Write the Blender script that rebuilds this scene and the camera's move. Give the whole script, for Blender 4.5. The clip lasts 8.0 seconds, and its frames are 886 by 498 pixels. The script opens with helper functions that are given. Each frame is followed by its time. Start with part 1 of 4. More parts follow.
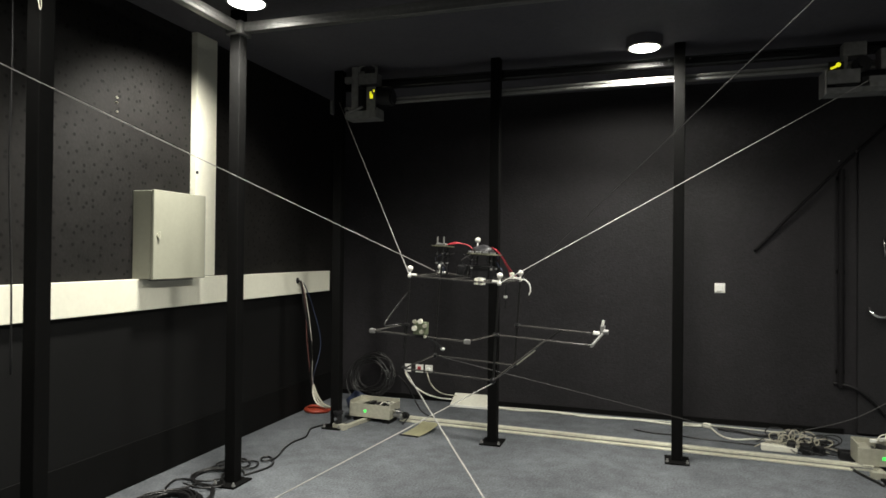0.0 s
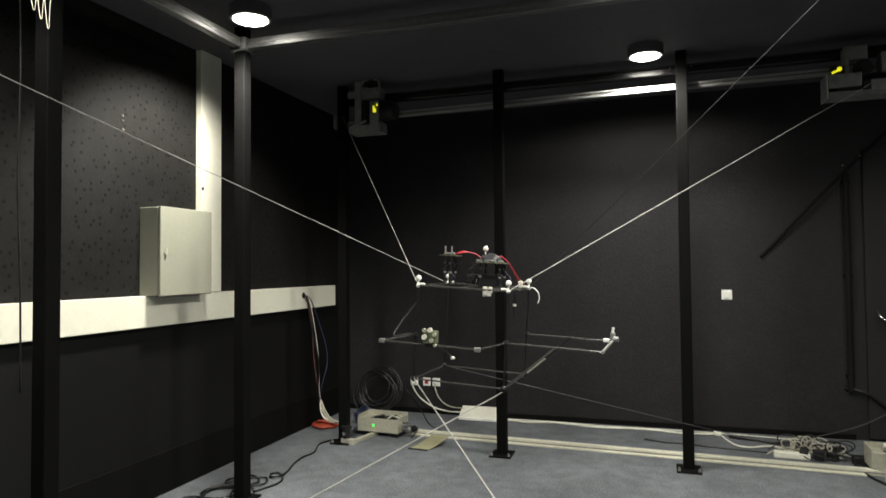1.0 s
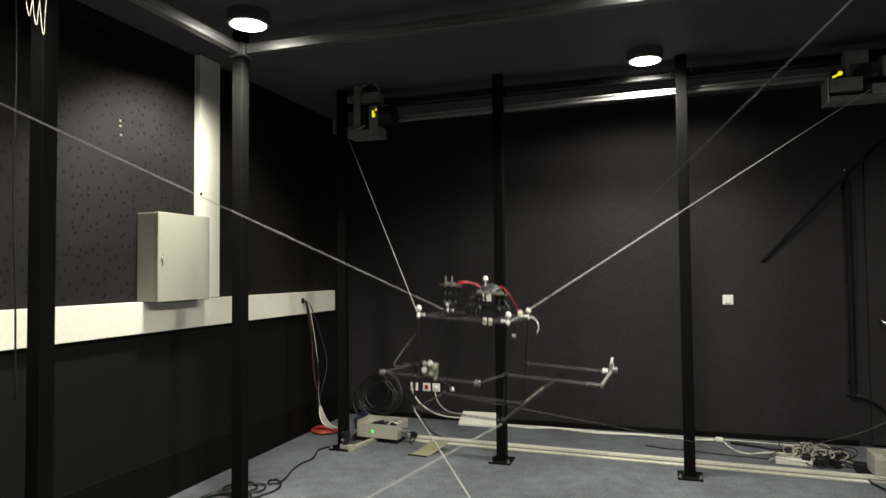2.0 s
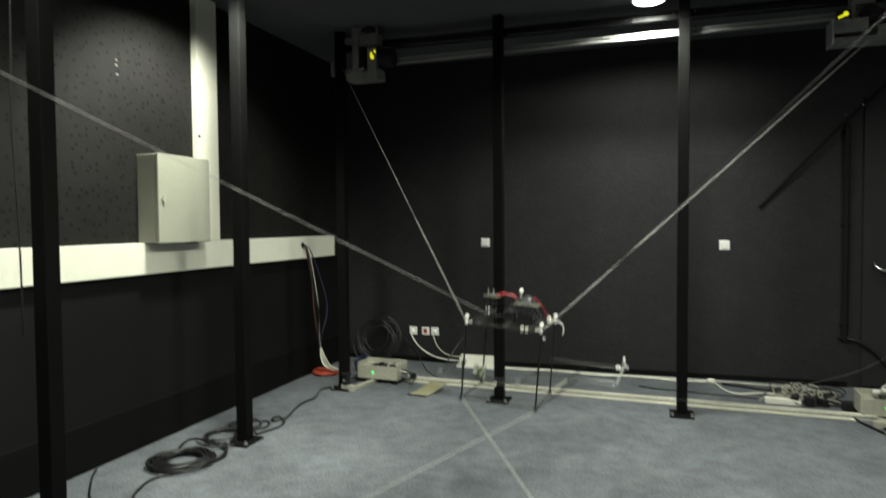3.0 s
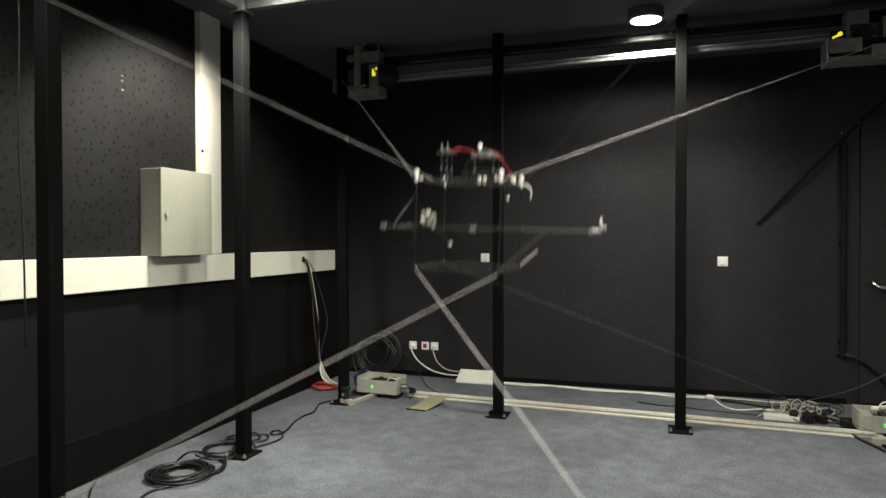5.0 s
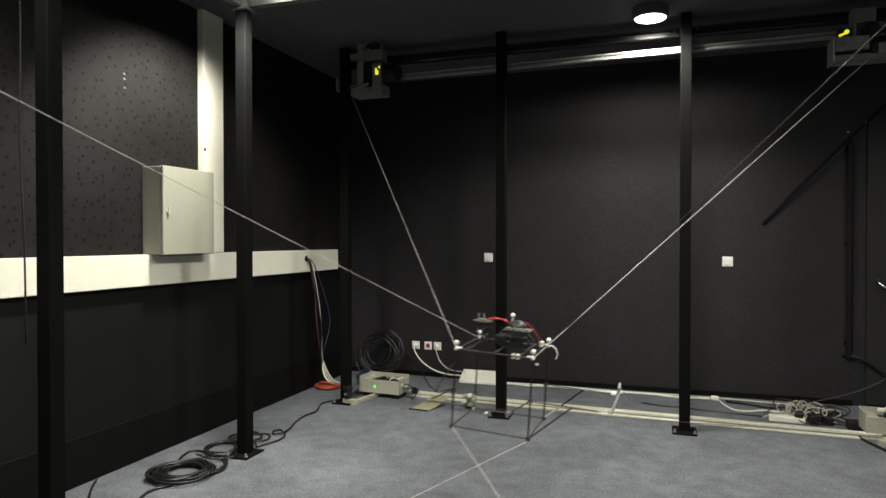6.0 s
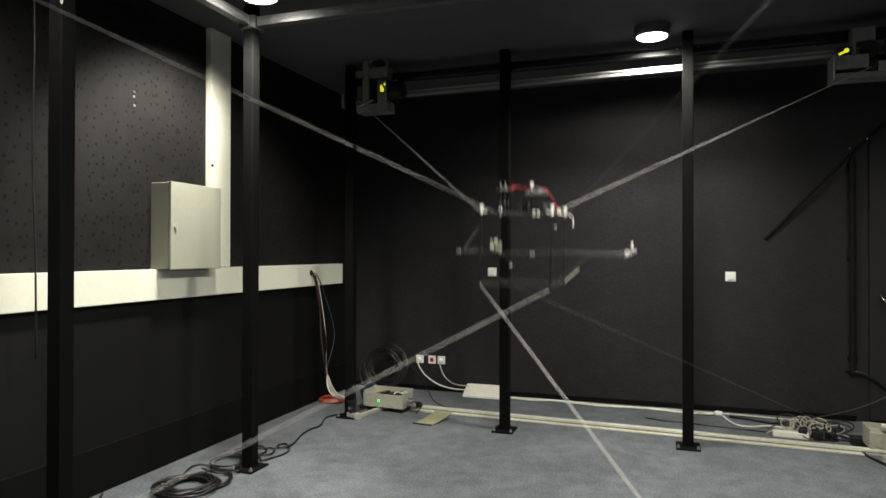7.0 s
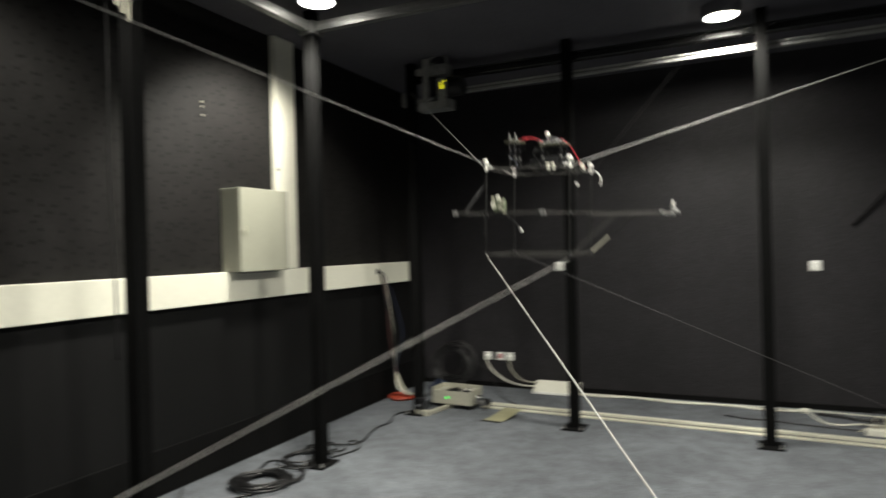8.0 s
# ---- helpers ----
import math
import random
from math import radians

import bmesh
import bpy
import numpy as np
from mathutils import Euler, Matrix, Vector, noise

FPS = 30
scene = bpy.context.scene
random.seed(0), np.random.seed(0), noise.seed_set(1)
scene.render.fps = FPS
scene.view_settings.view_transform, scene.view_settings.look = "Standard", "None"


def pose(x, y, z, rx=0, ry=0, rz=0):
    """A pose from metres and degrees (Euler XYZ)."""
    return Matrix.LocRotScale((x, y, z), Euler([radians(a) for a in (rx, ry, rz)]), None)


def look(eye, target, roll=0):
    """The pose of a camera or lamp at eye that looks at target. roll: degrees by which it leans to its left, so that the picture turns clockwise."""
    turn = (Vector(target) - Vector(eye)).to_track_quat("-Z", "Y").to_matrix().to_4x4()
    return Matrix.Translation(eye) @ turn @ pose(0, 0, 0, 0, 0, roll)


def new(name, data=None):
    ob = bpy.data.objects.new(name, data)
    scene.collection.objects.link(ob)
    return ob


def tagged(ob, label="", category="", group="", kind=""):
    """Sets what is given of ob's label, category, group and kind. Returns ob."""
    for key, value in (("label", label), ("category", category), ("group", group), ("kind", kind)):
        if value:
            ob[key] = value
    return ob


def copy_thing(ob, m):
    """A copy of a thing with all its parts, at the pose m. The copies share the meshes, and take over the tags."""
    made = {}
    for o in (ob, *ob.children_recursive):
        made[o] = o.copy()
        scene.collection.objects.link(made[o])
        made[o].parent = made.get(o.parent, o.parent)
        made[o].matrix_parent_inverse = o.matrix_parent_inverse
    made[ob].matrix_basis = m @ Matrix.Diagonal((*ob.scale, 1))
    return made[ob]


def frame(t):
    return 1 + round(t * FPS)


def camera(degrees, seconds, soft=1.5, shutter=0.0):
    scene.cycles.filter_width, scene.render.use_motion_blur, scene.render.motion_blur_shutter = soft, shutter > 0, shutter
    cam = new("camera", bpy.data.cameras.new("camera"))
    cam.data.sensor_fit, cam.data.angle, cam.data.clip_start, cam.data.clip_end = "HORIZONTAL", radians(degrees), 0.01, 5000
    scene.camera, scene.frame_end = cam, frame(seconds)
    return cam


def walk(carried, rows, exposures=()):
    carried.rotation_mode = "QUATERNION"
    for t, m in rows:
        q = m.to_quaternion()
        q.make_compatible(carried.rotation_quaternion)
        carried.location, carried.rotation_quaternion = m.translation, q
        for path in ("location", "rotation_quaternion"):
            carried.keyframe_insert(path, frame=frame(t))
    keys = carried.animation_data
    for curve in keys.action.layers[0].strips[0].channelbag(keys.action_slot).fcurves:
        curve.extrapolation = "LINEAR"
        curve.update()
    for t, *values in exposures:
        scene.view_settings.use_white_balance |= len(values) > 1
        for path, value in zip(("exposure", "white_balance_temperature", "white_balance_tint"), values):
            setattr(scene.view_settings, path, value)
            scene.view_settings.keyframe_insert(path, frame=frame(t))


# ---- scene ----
cam = camera(68.5, 8.0, shutter=1.1)
PATH = [
    (0, (2.417, -4.777, 1.407), (1.809, -2.871, 1.423), 0.6),
    (0.5, (2.406, -4.778, 1.39), (1.783, -2.877, 1.401), -0.1),
    (1, (2.395, -4.784, 1.385), (1.78, -2.882, 1.446), -0.5),
    (1.2, (2.405, -4.779, 1.405), (1.787, -2.878, 1.472), -0.5),
    (2.3, (2.412, -4.757, 1.388), (1.788, -2.859, 1.461), -0.6),
    (2.5, (2.417, -4.764, 1.375), (1.78, -2.869, 1.428), -0.8),
    (2.7, (2.424, -4.774, 1.348), (1.779, -2.881, 1.346), -0.8),
    (3, (2.408, -4.787, 1.341), (1.792, -2.886, 1.264), -0.4),
    (3.2, (2.428, -4.796, 1.317), (1.827, -2.891, 1.225), -0.5),
    (3.5, (2.453, -4.803, 1.305), (1.858, -2.896, 1.209), -0.5),
    (4, (2.447, -4.793, 1.323), (1.854, -2.884, 1.272), -0.4),
    (4.5, (2.432, -4.812, 1.331), (1.828, -2.905, 1.316), -0.1),
    (4.7, (2.432, -4.818, 1.332), (1.816, -2.916, 1.308), -0.2),
    (5.8, (2.411, -4.805, 1.33), (1.789, -2.904, 1.3), -0.0),
    (6, (2.433, -4.794, 1.323), (1.801, -2.897, 1.297), 0.0),
    (6.5, (2.429, -4.794, 1.331), (1.794, -2.897, 1.318), 0.2),
    (7, (2.442, -4.831, 1.34), (1.799, -2.937, 1.353), 0.1),
    (7.5, (2.447, -4.798, 1.344), (1.792, -2.909, 1.369), 0.1),
    (7.7, (2.496, -4.789, 1.354), (1.786, -2.919, 1.362), -0.2),
    (7.8, (2.481, -4.788, 1.353), (1.724, -2.937, 1.358), -0.6),
    (8, (2.485, -4.785, 1.352), (1.639, -2.973, 1.352), -1.4),
]
BALANCE = [
    (0.0, -0.55, 6420, 10), (2.1, -0.55, 6420, 10), (2.3, -0.55, 6360, 5), (2.5, -0.55, 6300, 2), (3.2, -0.5, 6250, 0.5),
    (3.5, -0.5, 6350, 5.5), (3.8, -0.5, 6420, 10), (8.0, -0.55, 6420, 10),
]
walk(cam, [(t, look(eye, target, roll)) for t, eye, target, roll in PATH], BALANCE)


# ---- room light: round ceiling lamps, some added out of view, no daylight ----
ROOM_X0, ROOM_X1, ROOM_Y0, ROOM_Y1, CEIL = -0.54, 5.0, -5.6, 1.18, 2.885
LAMP_Z = 2.82
# place, power, tilt towards the side wall, tilt towards the back wall, cone
LAMPS = [
    (0.232, -1.626, 600.0, 25, 9, 112),
    (2.367, -0.190, 390.0, 0, 18, 150),
    (0.232, -3.080, 150.0, 24, 0, 106),
    # unseen lamp, added off to the right to brighten the back wall
    (4.450, -0.190, 80.0, 0, 3, 140),
    (2.367, -1.626, 360.0, 0, 0, 164),
    # the rest are unseen, added as fill by carrying the rows on
    (2.367, -3.080, 400.0, 0, 0, 164),
    (4.450, -1.626, 130.0, 0, 0, 140),
    (4.450, -3.080, 150.0, 0, 0, 140),
    (0.232, -4.600, 180.0, 0, 0, 164),
    (2.367, -4.600, 230.0, 0, 0, 164),
]
LAMP_SPOTS = [row[:2] for row in LAMPS]
LAMP_COLOR = (1.0, 0.965, 0.85)

world = bpy.data.worlds.new("world")
scene.world = world
world.use_nodes = True
world.node_tree.nodes["Background"].inputs[0].default_value = (0.02, 0.02, 0.022, 1)
world.node_tree.nodes["Background"].inputs[1].default_value = 0.1

for lx, ly, watts, aside, back, cone in LAMPS:
    spot = bpy.data.lights.new("downlight_beam", "SPOT")
    spot.energy, spot.color, spot.shadow_soft_size = watts, LAMP_COLOR, 0.12
    spot.spot_size, spot.spot_blend = radians(cone), 0.65
    new("downlight_beam", spot).matrix_world = pose(lx, ly, LAMP_Z - 0.030, back, aside, 0)


# ---- materials ----
def material(name, color, rough=0.5, metal=0.0, grain=0.0, scale=40.0, bump=0.0, bump_scale=200.0, stain=0.0, spec=0.5, emit=0.0, mottle=0.0):
    """A surface with fine grain, larger stains and a little relief."""
    m = bpy.data.materials.new(name)
    m.use_nodes = True
    nt = m.node_tree
    b = nt.nodes["Principled BSDF"]
    b.inputs["Roughness"].default_value, b.inputs["Metallic"].default_value = rough, metal
    b.inputs["Specular IOR Level"].default_value = spec
    b.inputs["Base Color"].default_value = (*color, 1)
    if emit:
        b.inputs["Emission Color"].default_value = (*color, 1)
        b.inputs["Emission Strength"].default_value = emit
    co = nt.nodes.new("ShaderNodeTexCoord")
    last = None
    for amount, sc, detail in ((grain, scale, 6.0), (mottle, 9.0, 5.0), (stain, 1.7, 4.0)):
        if not amount:
            continue
        n = nt.nodes.new("ShaderNodeTexNoise")
        n.inputs["Scale"].default_value, n.inputs["Detail"].default_value = sc, detail
        nt.links.new(co.outputs["Object"], n.inputs["Vector"])
        r = nt.nodes.new("ShaderNodeMapRange")
        r.inputs["From Min"].default_value, r.inputs["From Max"].default_value = 0.3, 0.7
        r.inputs["To Min"].default_value, r.inputs["To Max"].default_value = 1 - amount, 1 + amount
        nt.links.new(n.outputs["Fac"], r.inputs["Value"])
        mix = nt.nodes.new("ShaderNodeVectorMath")
        mix.operation = "MULTIPLY"
        if last:
            nt.links.new(last, mix.inputs[0])
        else:
            mix.inputs[0].default_value = color
        nt.links.new(r.outputs["Result"], mix.inputs[1])
        last = mix.outputs["Vector"]
    if last:
        nt.links.new(last, b.inputs["Base Color"])
    if bump:
        n = nt.nodes.new("ShaderNodeTexNoise")
        n.inputs["Scale"].default_value, n.inputs["Detail"].default_value = bump_scale, 3.0
        nt.links.new(co.outputs["Object"], n.inputs["Vector"])
        bp = nt.nodes.new("ShaderNodeBump")
        bp.inputs["Strength"].default_value, bp.inputs["Distance"].default_value = bump, 0.01
        nt.links.new(n.outputs["Fac"], bp.inputs["Height"])
        nt.links.new(bp.outputs["Normal"], b.inputs["Normal"])
    return m


def perforated(m, cells, radius, dark, across="Y"):
    """Adds scattered punched holes of an acoustic board to a material."""
    nt = m.node_tree
    b = nt.nodes["Principled BSDF"]
    co = nt.nodes.new("ShaderNodeTexCoord")
    v = nt.nodes.new("ShaderNodeTexVoronoi")
    v.voronoi_dimensions = "2D"
    v.inputs["Scale"].default_value = cells
    v.inputs["Randomness"].default_value = 0.9
    apart, flat = nt.nodes.new("ShaderNodeSeparateXYZ"), nt.nodes.new("ShaderNodeCombineXYZ")
    nt.links.new(co.outputs["Object"], apart.inputs["Vector"])
    nt.links.new(apart.outputs[across], flat.inputs["X"])
    nt.links.new(apart.outputs["Z"], flat.inputs["Y"])
    nt.links.new(flat.outputs["Vector"], v.inputs["Vector"])
    r = nt.nodes.new("ShaderNodeMapRange")
    r.inputs["From Min"].default_value, r.inputs["From Max"].default_value = radius * 0.75, radius
    nt.links.new(v.outputs["Distance"], r.inputs["Value"])
    mix = nt.nodes.new("ShaderNodeMix")
    mix.data_type = "RGBA"
    nt.links.new(r.outputs["Result"], mix.inputs["Factor"])
    mix.inputs[6].default_value = (*dark, 1)
    nt.links.new(b.inputs["Base Color"].links[0].from_socket, mix.inputs[7])
    nt.links.new(mix.outputs[2], b.inputs["Base Color"])
    return m


WALL = material("black_wall_fabric", (0.0146, 0.0141, 0.0158), 0.75, grain=0.18, scale=60, stain=0.15, bump=0.35, bump_scale=90, spec=0.35)
BACK_WALL = perforated(material("black_back_wall_board", (0.0132, 0.0121, 0.0140), 0.7, grain=0.2, scale=34, stain=0.22, mottle=0.12, bump=0.3, bump_scale=60, spec=0.35), 15.0, 0.13, (0.0098, 0.0092, 0.0102), "X")
ACOUSTIC = perforated(material("black_acoustic_board", (0.0118, 0.0110, 0.0106), 0.6, grain=0.16, scale=50, stain=0.2, mottle=0.14, bump=0.08, bump_scale=70, spec=0.15), 15.0, 0.15, (0.0014, 0.0014, 0.0013))
PANEL = material("black_lower_panel", (0.0028, 0.0028, 0.0029), 0.6, grain=0.2, scale=30, stain=0.25, bump=0.1, spec=0.25)
CEILING = material("black_ceiling_paint", (0.085, 0.082, 0.094), 0.8, grain=0.1, stain=0.1, bump=0.2, spec=0.3)
SKIRT = material("black_skirting", (0.0038, 0.0038, 0.0038), 0.7, grain=0.2, stain=0.2, spec=0.1)
CARPET = material("blue_grey_carpet", (0.128, 0.137, 0.150), 0.95, grain=0.30, scale=75, stain=0.18, mottle=0.16, bump=0.7, bump_scale=320, spec=0.1)
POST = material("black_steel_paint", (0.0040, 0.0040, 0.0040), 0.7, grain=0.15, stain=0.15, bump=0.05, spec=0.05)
ALU = material("brushed_aluminium", (0.62, 0.62, 0.60), 0.38, 0.9, grain=0.08, stain=0.1, bump=0.06)
GLOSS = material("glossy_black_rail", (0.010, 0.010, 0.010), 0.22, grain=0.1, stain=0.1, spec=0.6)
BEAM = material("grey_anodised_profile", (0.20, 0.20, 0.195), 0.4, 0.6, grain=0.1, stain=0.12, bump=0.05)
RAIL = material("dull_aluminium_rail", (0.38, 0.38, 0.365), 0.5, 0.75, grain=0.1, stain=0.15, bump=0.05)
WINCH_METAL = material("worn_grey_winch_plate", (0.20, 0.20, 0.195), 0.5, 0.25, grain=0.2, scale=25, stain=0.25, bump=0.05)
PROFILE = material("bright_floor_profile", (0.60, 0.59, 0.49), 0.42, 0.35, grain=0.1, stain=0.2, bump=0.05)
PALE_ALU = material("dull_pale_metal", (0.44, 0.43, 0.35), 0.5, 0.35, grain=0.1, stain=0.15, bump=0.05)
GREY_METAL = material("grey_machined_metal", (0.22, 0.22, 0.215), 0.5, 0.4, grain=0.15, stain=0.1)
DUCT = material("white_painted_duct", (0.74, 0.73, 0.62), 0.45, grain=0.03, stain=0.05, bump=0.03)
CABINET = material("pale_cabinet_enamel", (0.285, 0.285, 0.23), 0.32, grain=0.03, stain=0.05, bump=0.02)
WHITE = material("white_plastic", (0.80, 0.80, 0.76), 0.4, grain=0.03, stain=0.04)
CREAM = material("cream_cable_sheath", (0.68, 0.67, 0.58), 0.5, grain=0.06)
DULL_CREAM = material("yellowed_cable_sheath", (0.42, 0.40, 0.32), 0.55, grain=0.1)
BLACK = material("black_plastic", (0.009, 0.009, 0.010), 0.5, grain=0.1, spec=0.3)
RUBBER = material("black_cable_rubber", (0.0062, 0.0062, 0.0066), 0.42, grain=0.1, spec=0.5)
# lighter copy for tubes that catch the lamps, gleam put into the colour
CARBON_LIT = material("carbon_tube_lit", (0.056, 0.054, 0.050), 0.22, grain=0.15, scale=300, spec=1.0)
ROPE = material("pale_braided_cable", (0.34, 0.335, 0.315), 0.6, grain=0.15, scale=400)
# darker copy of the pale cable, poor light put into the colour
DIM_ROPE = material("grey_dimmed_cable", (0.05, 0.049, 0.049), 0.6, grain=0.15, scale=400)
DULL_BLACK = material("dull_black_surface", (0.0088, 0.0082, 0.0092), 0.8, grain=0.2, stain=0.2, spec=0.15)
# shaded copy of the carbon tube, darkened where little light shows
CARBON_SHADED = material("carbon_tube_shaded", (0.006, 0.006, 0.006), 0.55, grain=0.2, scale=200, spec=0.3)
RED = material("red_wire", (0.42, 0.025, 0.04), 0.45, grain=0.05)
BOARD = material("circuit_board_olive", (0.10, 0.10, 0.065), 0.45, grain=0.5, scale=160)
DOME = material("dark_glossy_cover", (0.035, 0.035, 0.038), 0.3, grain=0.1)
MARKER = material("marker_grey_white", (0.78, 0.77, 0.72), 0.5, grain=0.03)
ORANGE = material("orange_red_plastic", (0.30, 0.042, 0.02), 0.5, grain=0.1)
BLUE = material("blue_cable", (0.022, 0.03, 0.06), 0.5, grain=0.1)
BROWN = material("brown_cable", (0.09, 0.038, 0.034), 0.5, grain=0.1)
YELLOWED = material("yellowed_sheet", (0.24, 0.23, 0.14), 0.6, grain=0.1, stain=0.1)
PCB = material("green_board", (0.11, 0.13, 0.08), 0.45, grain=0.6, scale=220)
GREEN_LED = material("green_led_glow", (0.05, 1.0, 0.12), 0.5, emit=1.5)
YELLOW_LED = material("yellow_display_glow", (0.95, 0.9, 0.02), 0.5, emit=1.2)
LAMP_GLOW = material("lamp_diffuser_glow", (1.0, 0.97, 0.86), 0.5, emit=45.0)
CHROME = material("chrome", (0.75, 0.75, 0.74), 0.2, 1.0, grain=0.03)


# ---- mesh helpers ----
def part(name, bm, mat, parent=None, label="", smooth=False, at=None):
    """Links a bmesh as one mesh object, under a thing or a part."""
    me = bpy.data.meshes.new(name)
    bm.normal_update()
    bm.to_mesh(me)
    bm.free()
    me.materials.append(mat)
    if smooth:
        for p in me.polygons:
            p.use_smooth = True
    ob = new(name, me)
    if parent:
        ob.parent = parent
    if at is not None:
        ob.matrix_basis = at
    if label:
        ob["label"] = label
    return ob


def thing(name, label, category, at=None, group="", kind=""):
    ob = new(name)
    ob.empty_display_size = 0.1
    if at is not None:
        ob.matrix_basis = at
    return tagged(ob, label, category, group, kind)


def box(bm, x0, y0, z0, x1, y1, z1, bevel=0.0):
    """A block from corner to corner, with softened edges."""
    m = Matrix.Translation(((x0 + x1) / 2, (y0 + y1) / 2, (z0 + z1) / 2)) @ Matrix.Diagonal((abs(x1 - x0), abs(y1 - y0), abs(z1 - z0), 1))
    made = bmesh.ops.create_cube(bm, size=1, matrix=m)["verts"]
    if bevel:
        edges = list({e for v in made for e in v.link_edges})
        bmesh.ops.bevel(bm, geom=edges, offset=bevel, segments=2, affect="EDGES", profile=0.5)
    return bm


def block(*corners, bevel=0.0):
    return box(bmesh.new(), *corners, bevel=bevel)


def rod(bm, a, b, r, sides=10, r2=None):
    """A round bar from a to b."""
    a, b = Vector(a), Vector(b)
    turn = (b - a).to_track_quat("Z", "Y").to_matrix().to_4x4()
    bmesh.ops.create_cone(bm, cap_ends=True, segments=sides, radius1=r, radius2=r if r2 is None else r2, depth=(b - a).length, matrix=Matrix.Translation((a + b) / 2) @ turn)
    return bm


def ball(bm, c, r, u=14, v=9, squash=(1, 1, 1)):
    bmesh.ops.create_uvsphere(bm, u_segments=u, v_segments=v, radius=r, matrix=Matrix.Translation(c) @ Matrix.Diagonal((*squash, 1)))
    return bm


def smooth_line(points, steps=6):
    """A soft line through the points."""
    p = [Vector(q) for q in points]
    p = [2 * p[0] - p[1]] + p + [2 * p[-1] - p[-2]]
    out = []
    for i in range(1, len(p) - 2):
        for s in range(steps):
            u = s / steps
            a, b, c, d = p[i - 1:i + 3]
            out.append(0.5 * (2 * b + (c - a) * u + (2 * a - 5 * b + 4 * c - d) * u * u + (3 * b - a - 3 * c + d) * u ** 3))
    out.append(p[-2])
    return out


def tube(bm, points, r, sides=7, steps=6):
    """A cable that follows the points."""
    line = smooth_line(points, steps)
    side = Vector((0, 0, 1))
    rings = []
    for i, q in enumerate(line):
        d = (line[min(i + 1, len(line) - 1)] - line[max(i - 1, 0)]).normalized()
        u = d.cross(side)
        if u.length < 1e-3:
            u = d.cross(Vector((1, 0, 0)))
        u.normalize()
        w = d.cross(u)
        side = w
        rings.append([bm.verts.new(q + r * (math.cos(k * math.tau / sides) * u + math.sin(k * math.tau / sides) * w)) for k in range(sides)])
    for a, b in zip(rings, rings[1:]):
        # match the nearest start so that the skin never twists
        s = min(range(sides), key=lambda k: (b[k].co - a[0].co).length)
        for k in range(sides):
            bm.faces.new((a[k], a[(k + 1) % sides], b[(k + 1 + s) % sides], b[(k + s) % sides]))
    bm.faces.new(rings[0][::-1])
    bm.faces.new(rings[-1])
    bmesh.ops.recalc_face_normals(bm, faces=bm.faces)
    return bm


def structure(name, bm, mat, label, category):
    return tagged(part(name, bm, mat), label, category, kind="structure")


# ---- the shell of the room ----
T = 0.12
structure("floor", block(ROOM_X0 - T, ROOM_Y0 - T, -0.1, ROOM_X1 + T, ROOM_Y1 + T, 0.0), CARPET, "blue-grey short-pile carpet floor", "floor")
structure("ceiling", block(ROOM_X0 - T, ROOM_Y0 - T, CEIL, ROOM_X1 + T, ROOM_Y1 + T, CEIL + 0.1), CEILING, "matt black painted ceiling", "ceiling")
structure("wall_back", block(ROOM_X0 - T, ROOM_Y1, 0, ROOM_X1 + T, ROOM_Y1 + T, CEIL), BACK_WALL, "black perforated acoustic board back wall", "wall")
structure("wall_side", block(ROOM_X0 - T, ROOM_Y0, 0, ROOM_X0, ROOM_Y1, CEIL), ACOUSTIC, "black perforated acoustic board wall", "wall")
structure("wall_right", block(ROOM_X1, ROOM_Y0, 0, ROOM_X1 + T, ROOM_Y1, CEIL), WALL, "black fabric-covered wall", "wall")
structure("wall_front", block(ROOM_X0 - T, ROOM_Y0 - T, 0, ROOM_X1 + T, ROOM_Y0, CEIL), WALL, "black fabric-covered wall", "wall")
structure("wall_panel", block(ROOM_X0, ROOM_Y0, 0.262, ROOM_X0 + 0.005, ROOM_Y1, 1.05), PANEL, "smooth black lower wall panel under the white duct", "wall panel")
structure("baseboard", block(ROOM_X0, ROOM_Y0, 0, ROOM_X0 + 0.012, ROOM_Y1, 0.262, bevel=0.004), SKIRT, "tall black skirting along the side wall", "skirting")
structure("baseboard", block(ROOM_X0 + 0.012, ROOM_Y1 - 0.02, 0, 3.9, ROOM_Y1, 0.045, bevel=0.004), SKIRT, "low black skirting along the back wall", "skirting")

# white wall duct: a level run and a riser
duct = thing("wall_duct", "white painted metal cable duct on the black wall", "cable duct", kind="structure")
part("run", block(ROOM_X0, ROOM_Y0, 1.05, ROOM_X0 + 0.05, 0.80, 1.238, bevel=0.004), DUCT, duct)
part("riser", block(ROOM_X0, -1.128, 1.241, ROOM_X0 + 0.047, -0.915, 2.885, bevel=0.004), DUCT, duct)
bm = bmesh.new()
rod(bm, (ROOM_X0 + 0.046, -1.115, 1.94), (ROOM_X0 + 0.049, -1.115, 1.94), 0.012, 14)
part("hole", bm, BLACK, duct, "dark cable hole")
bm = bmesh.new()
rod(bm, (ROOM_X0 + 0.049, 0.206, 1.165), (ROOM_X0 + 0.053, 0.206, 1.165), 0.026, 14)
part("hole", bm, BLACK, duct, "dark cable hole")


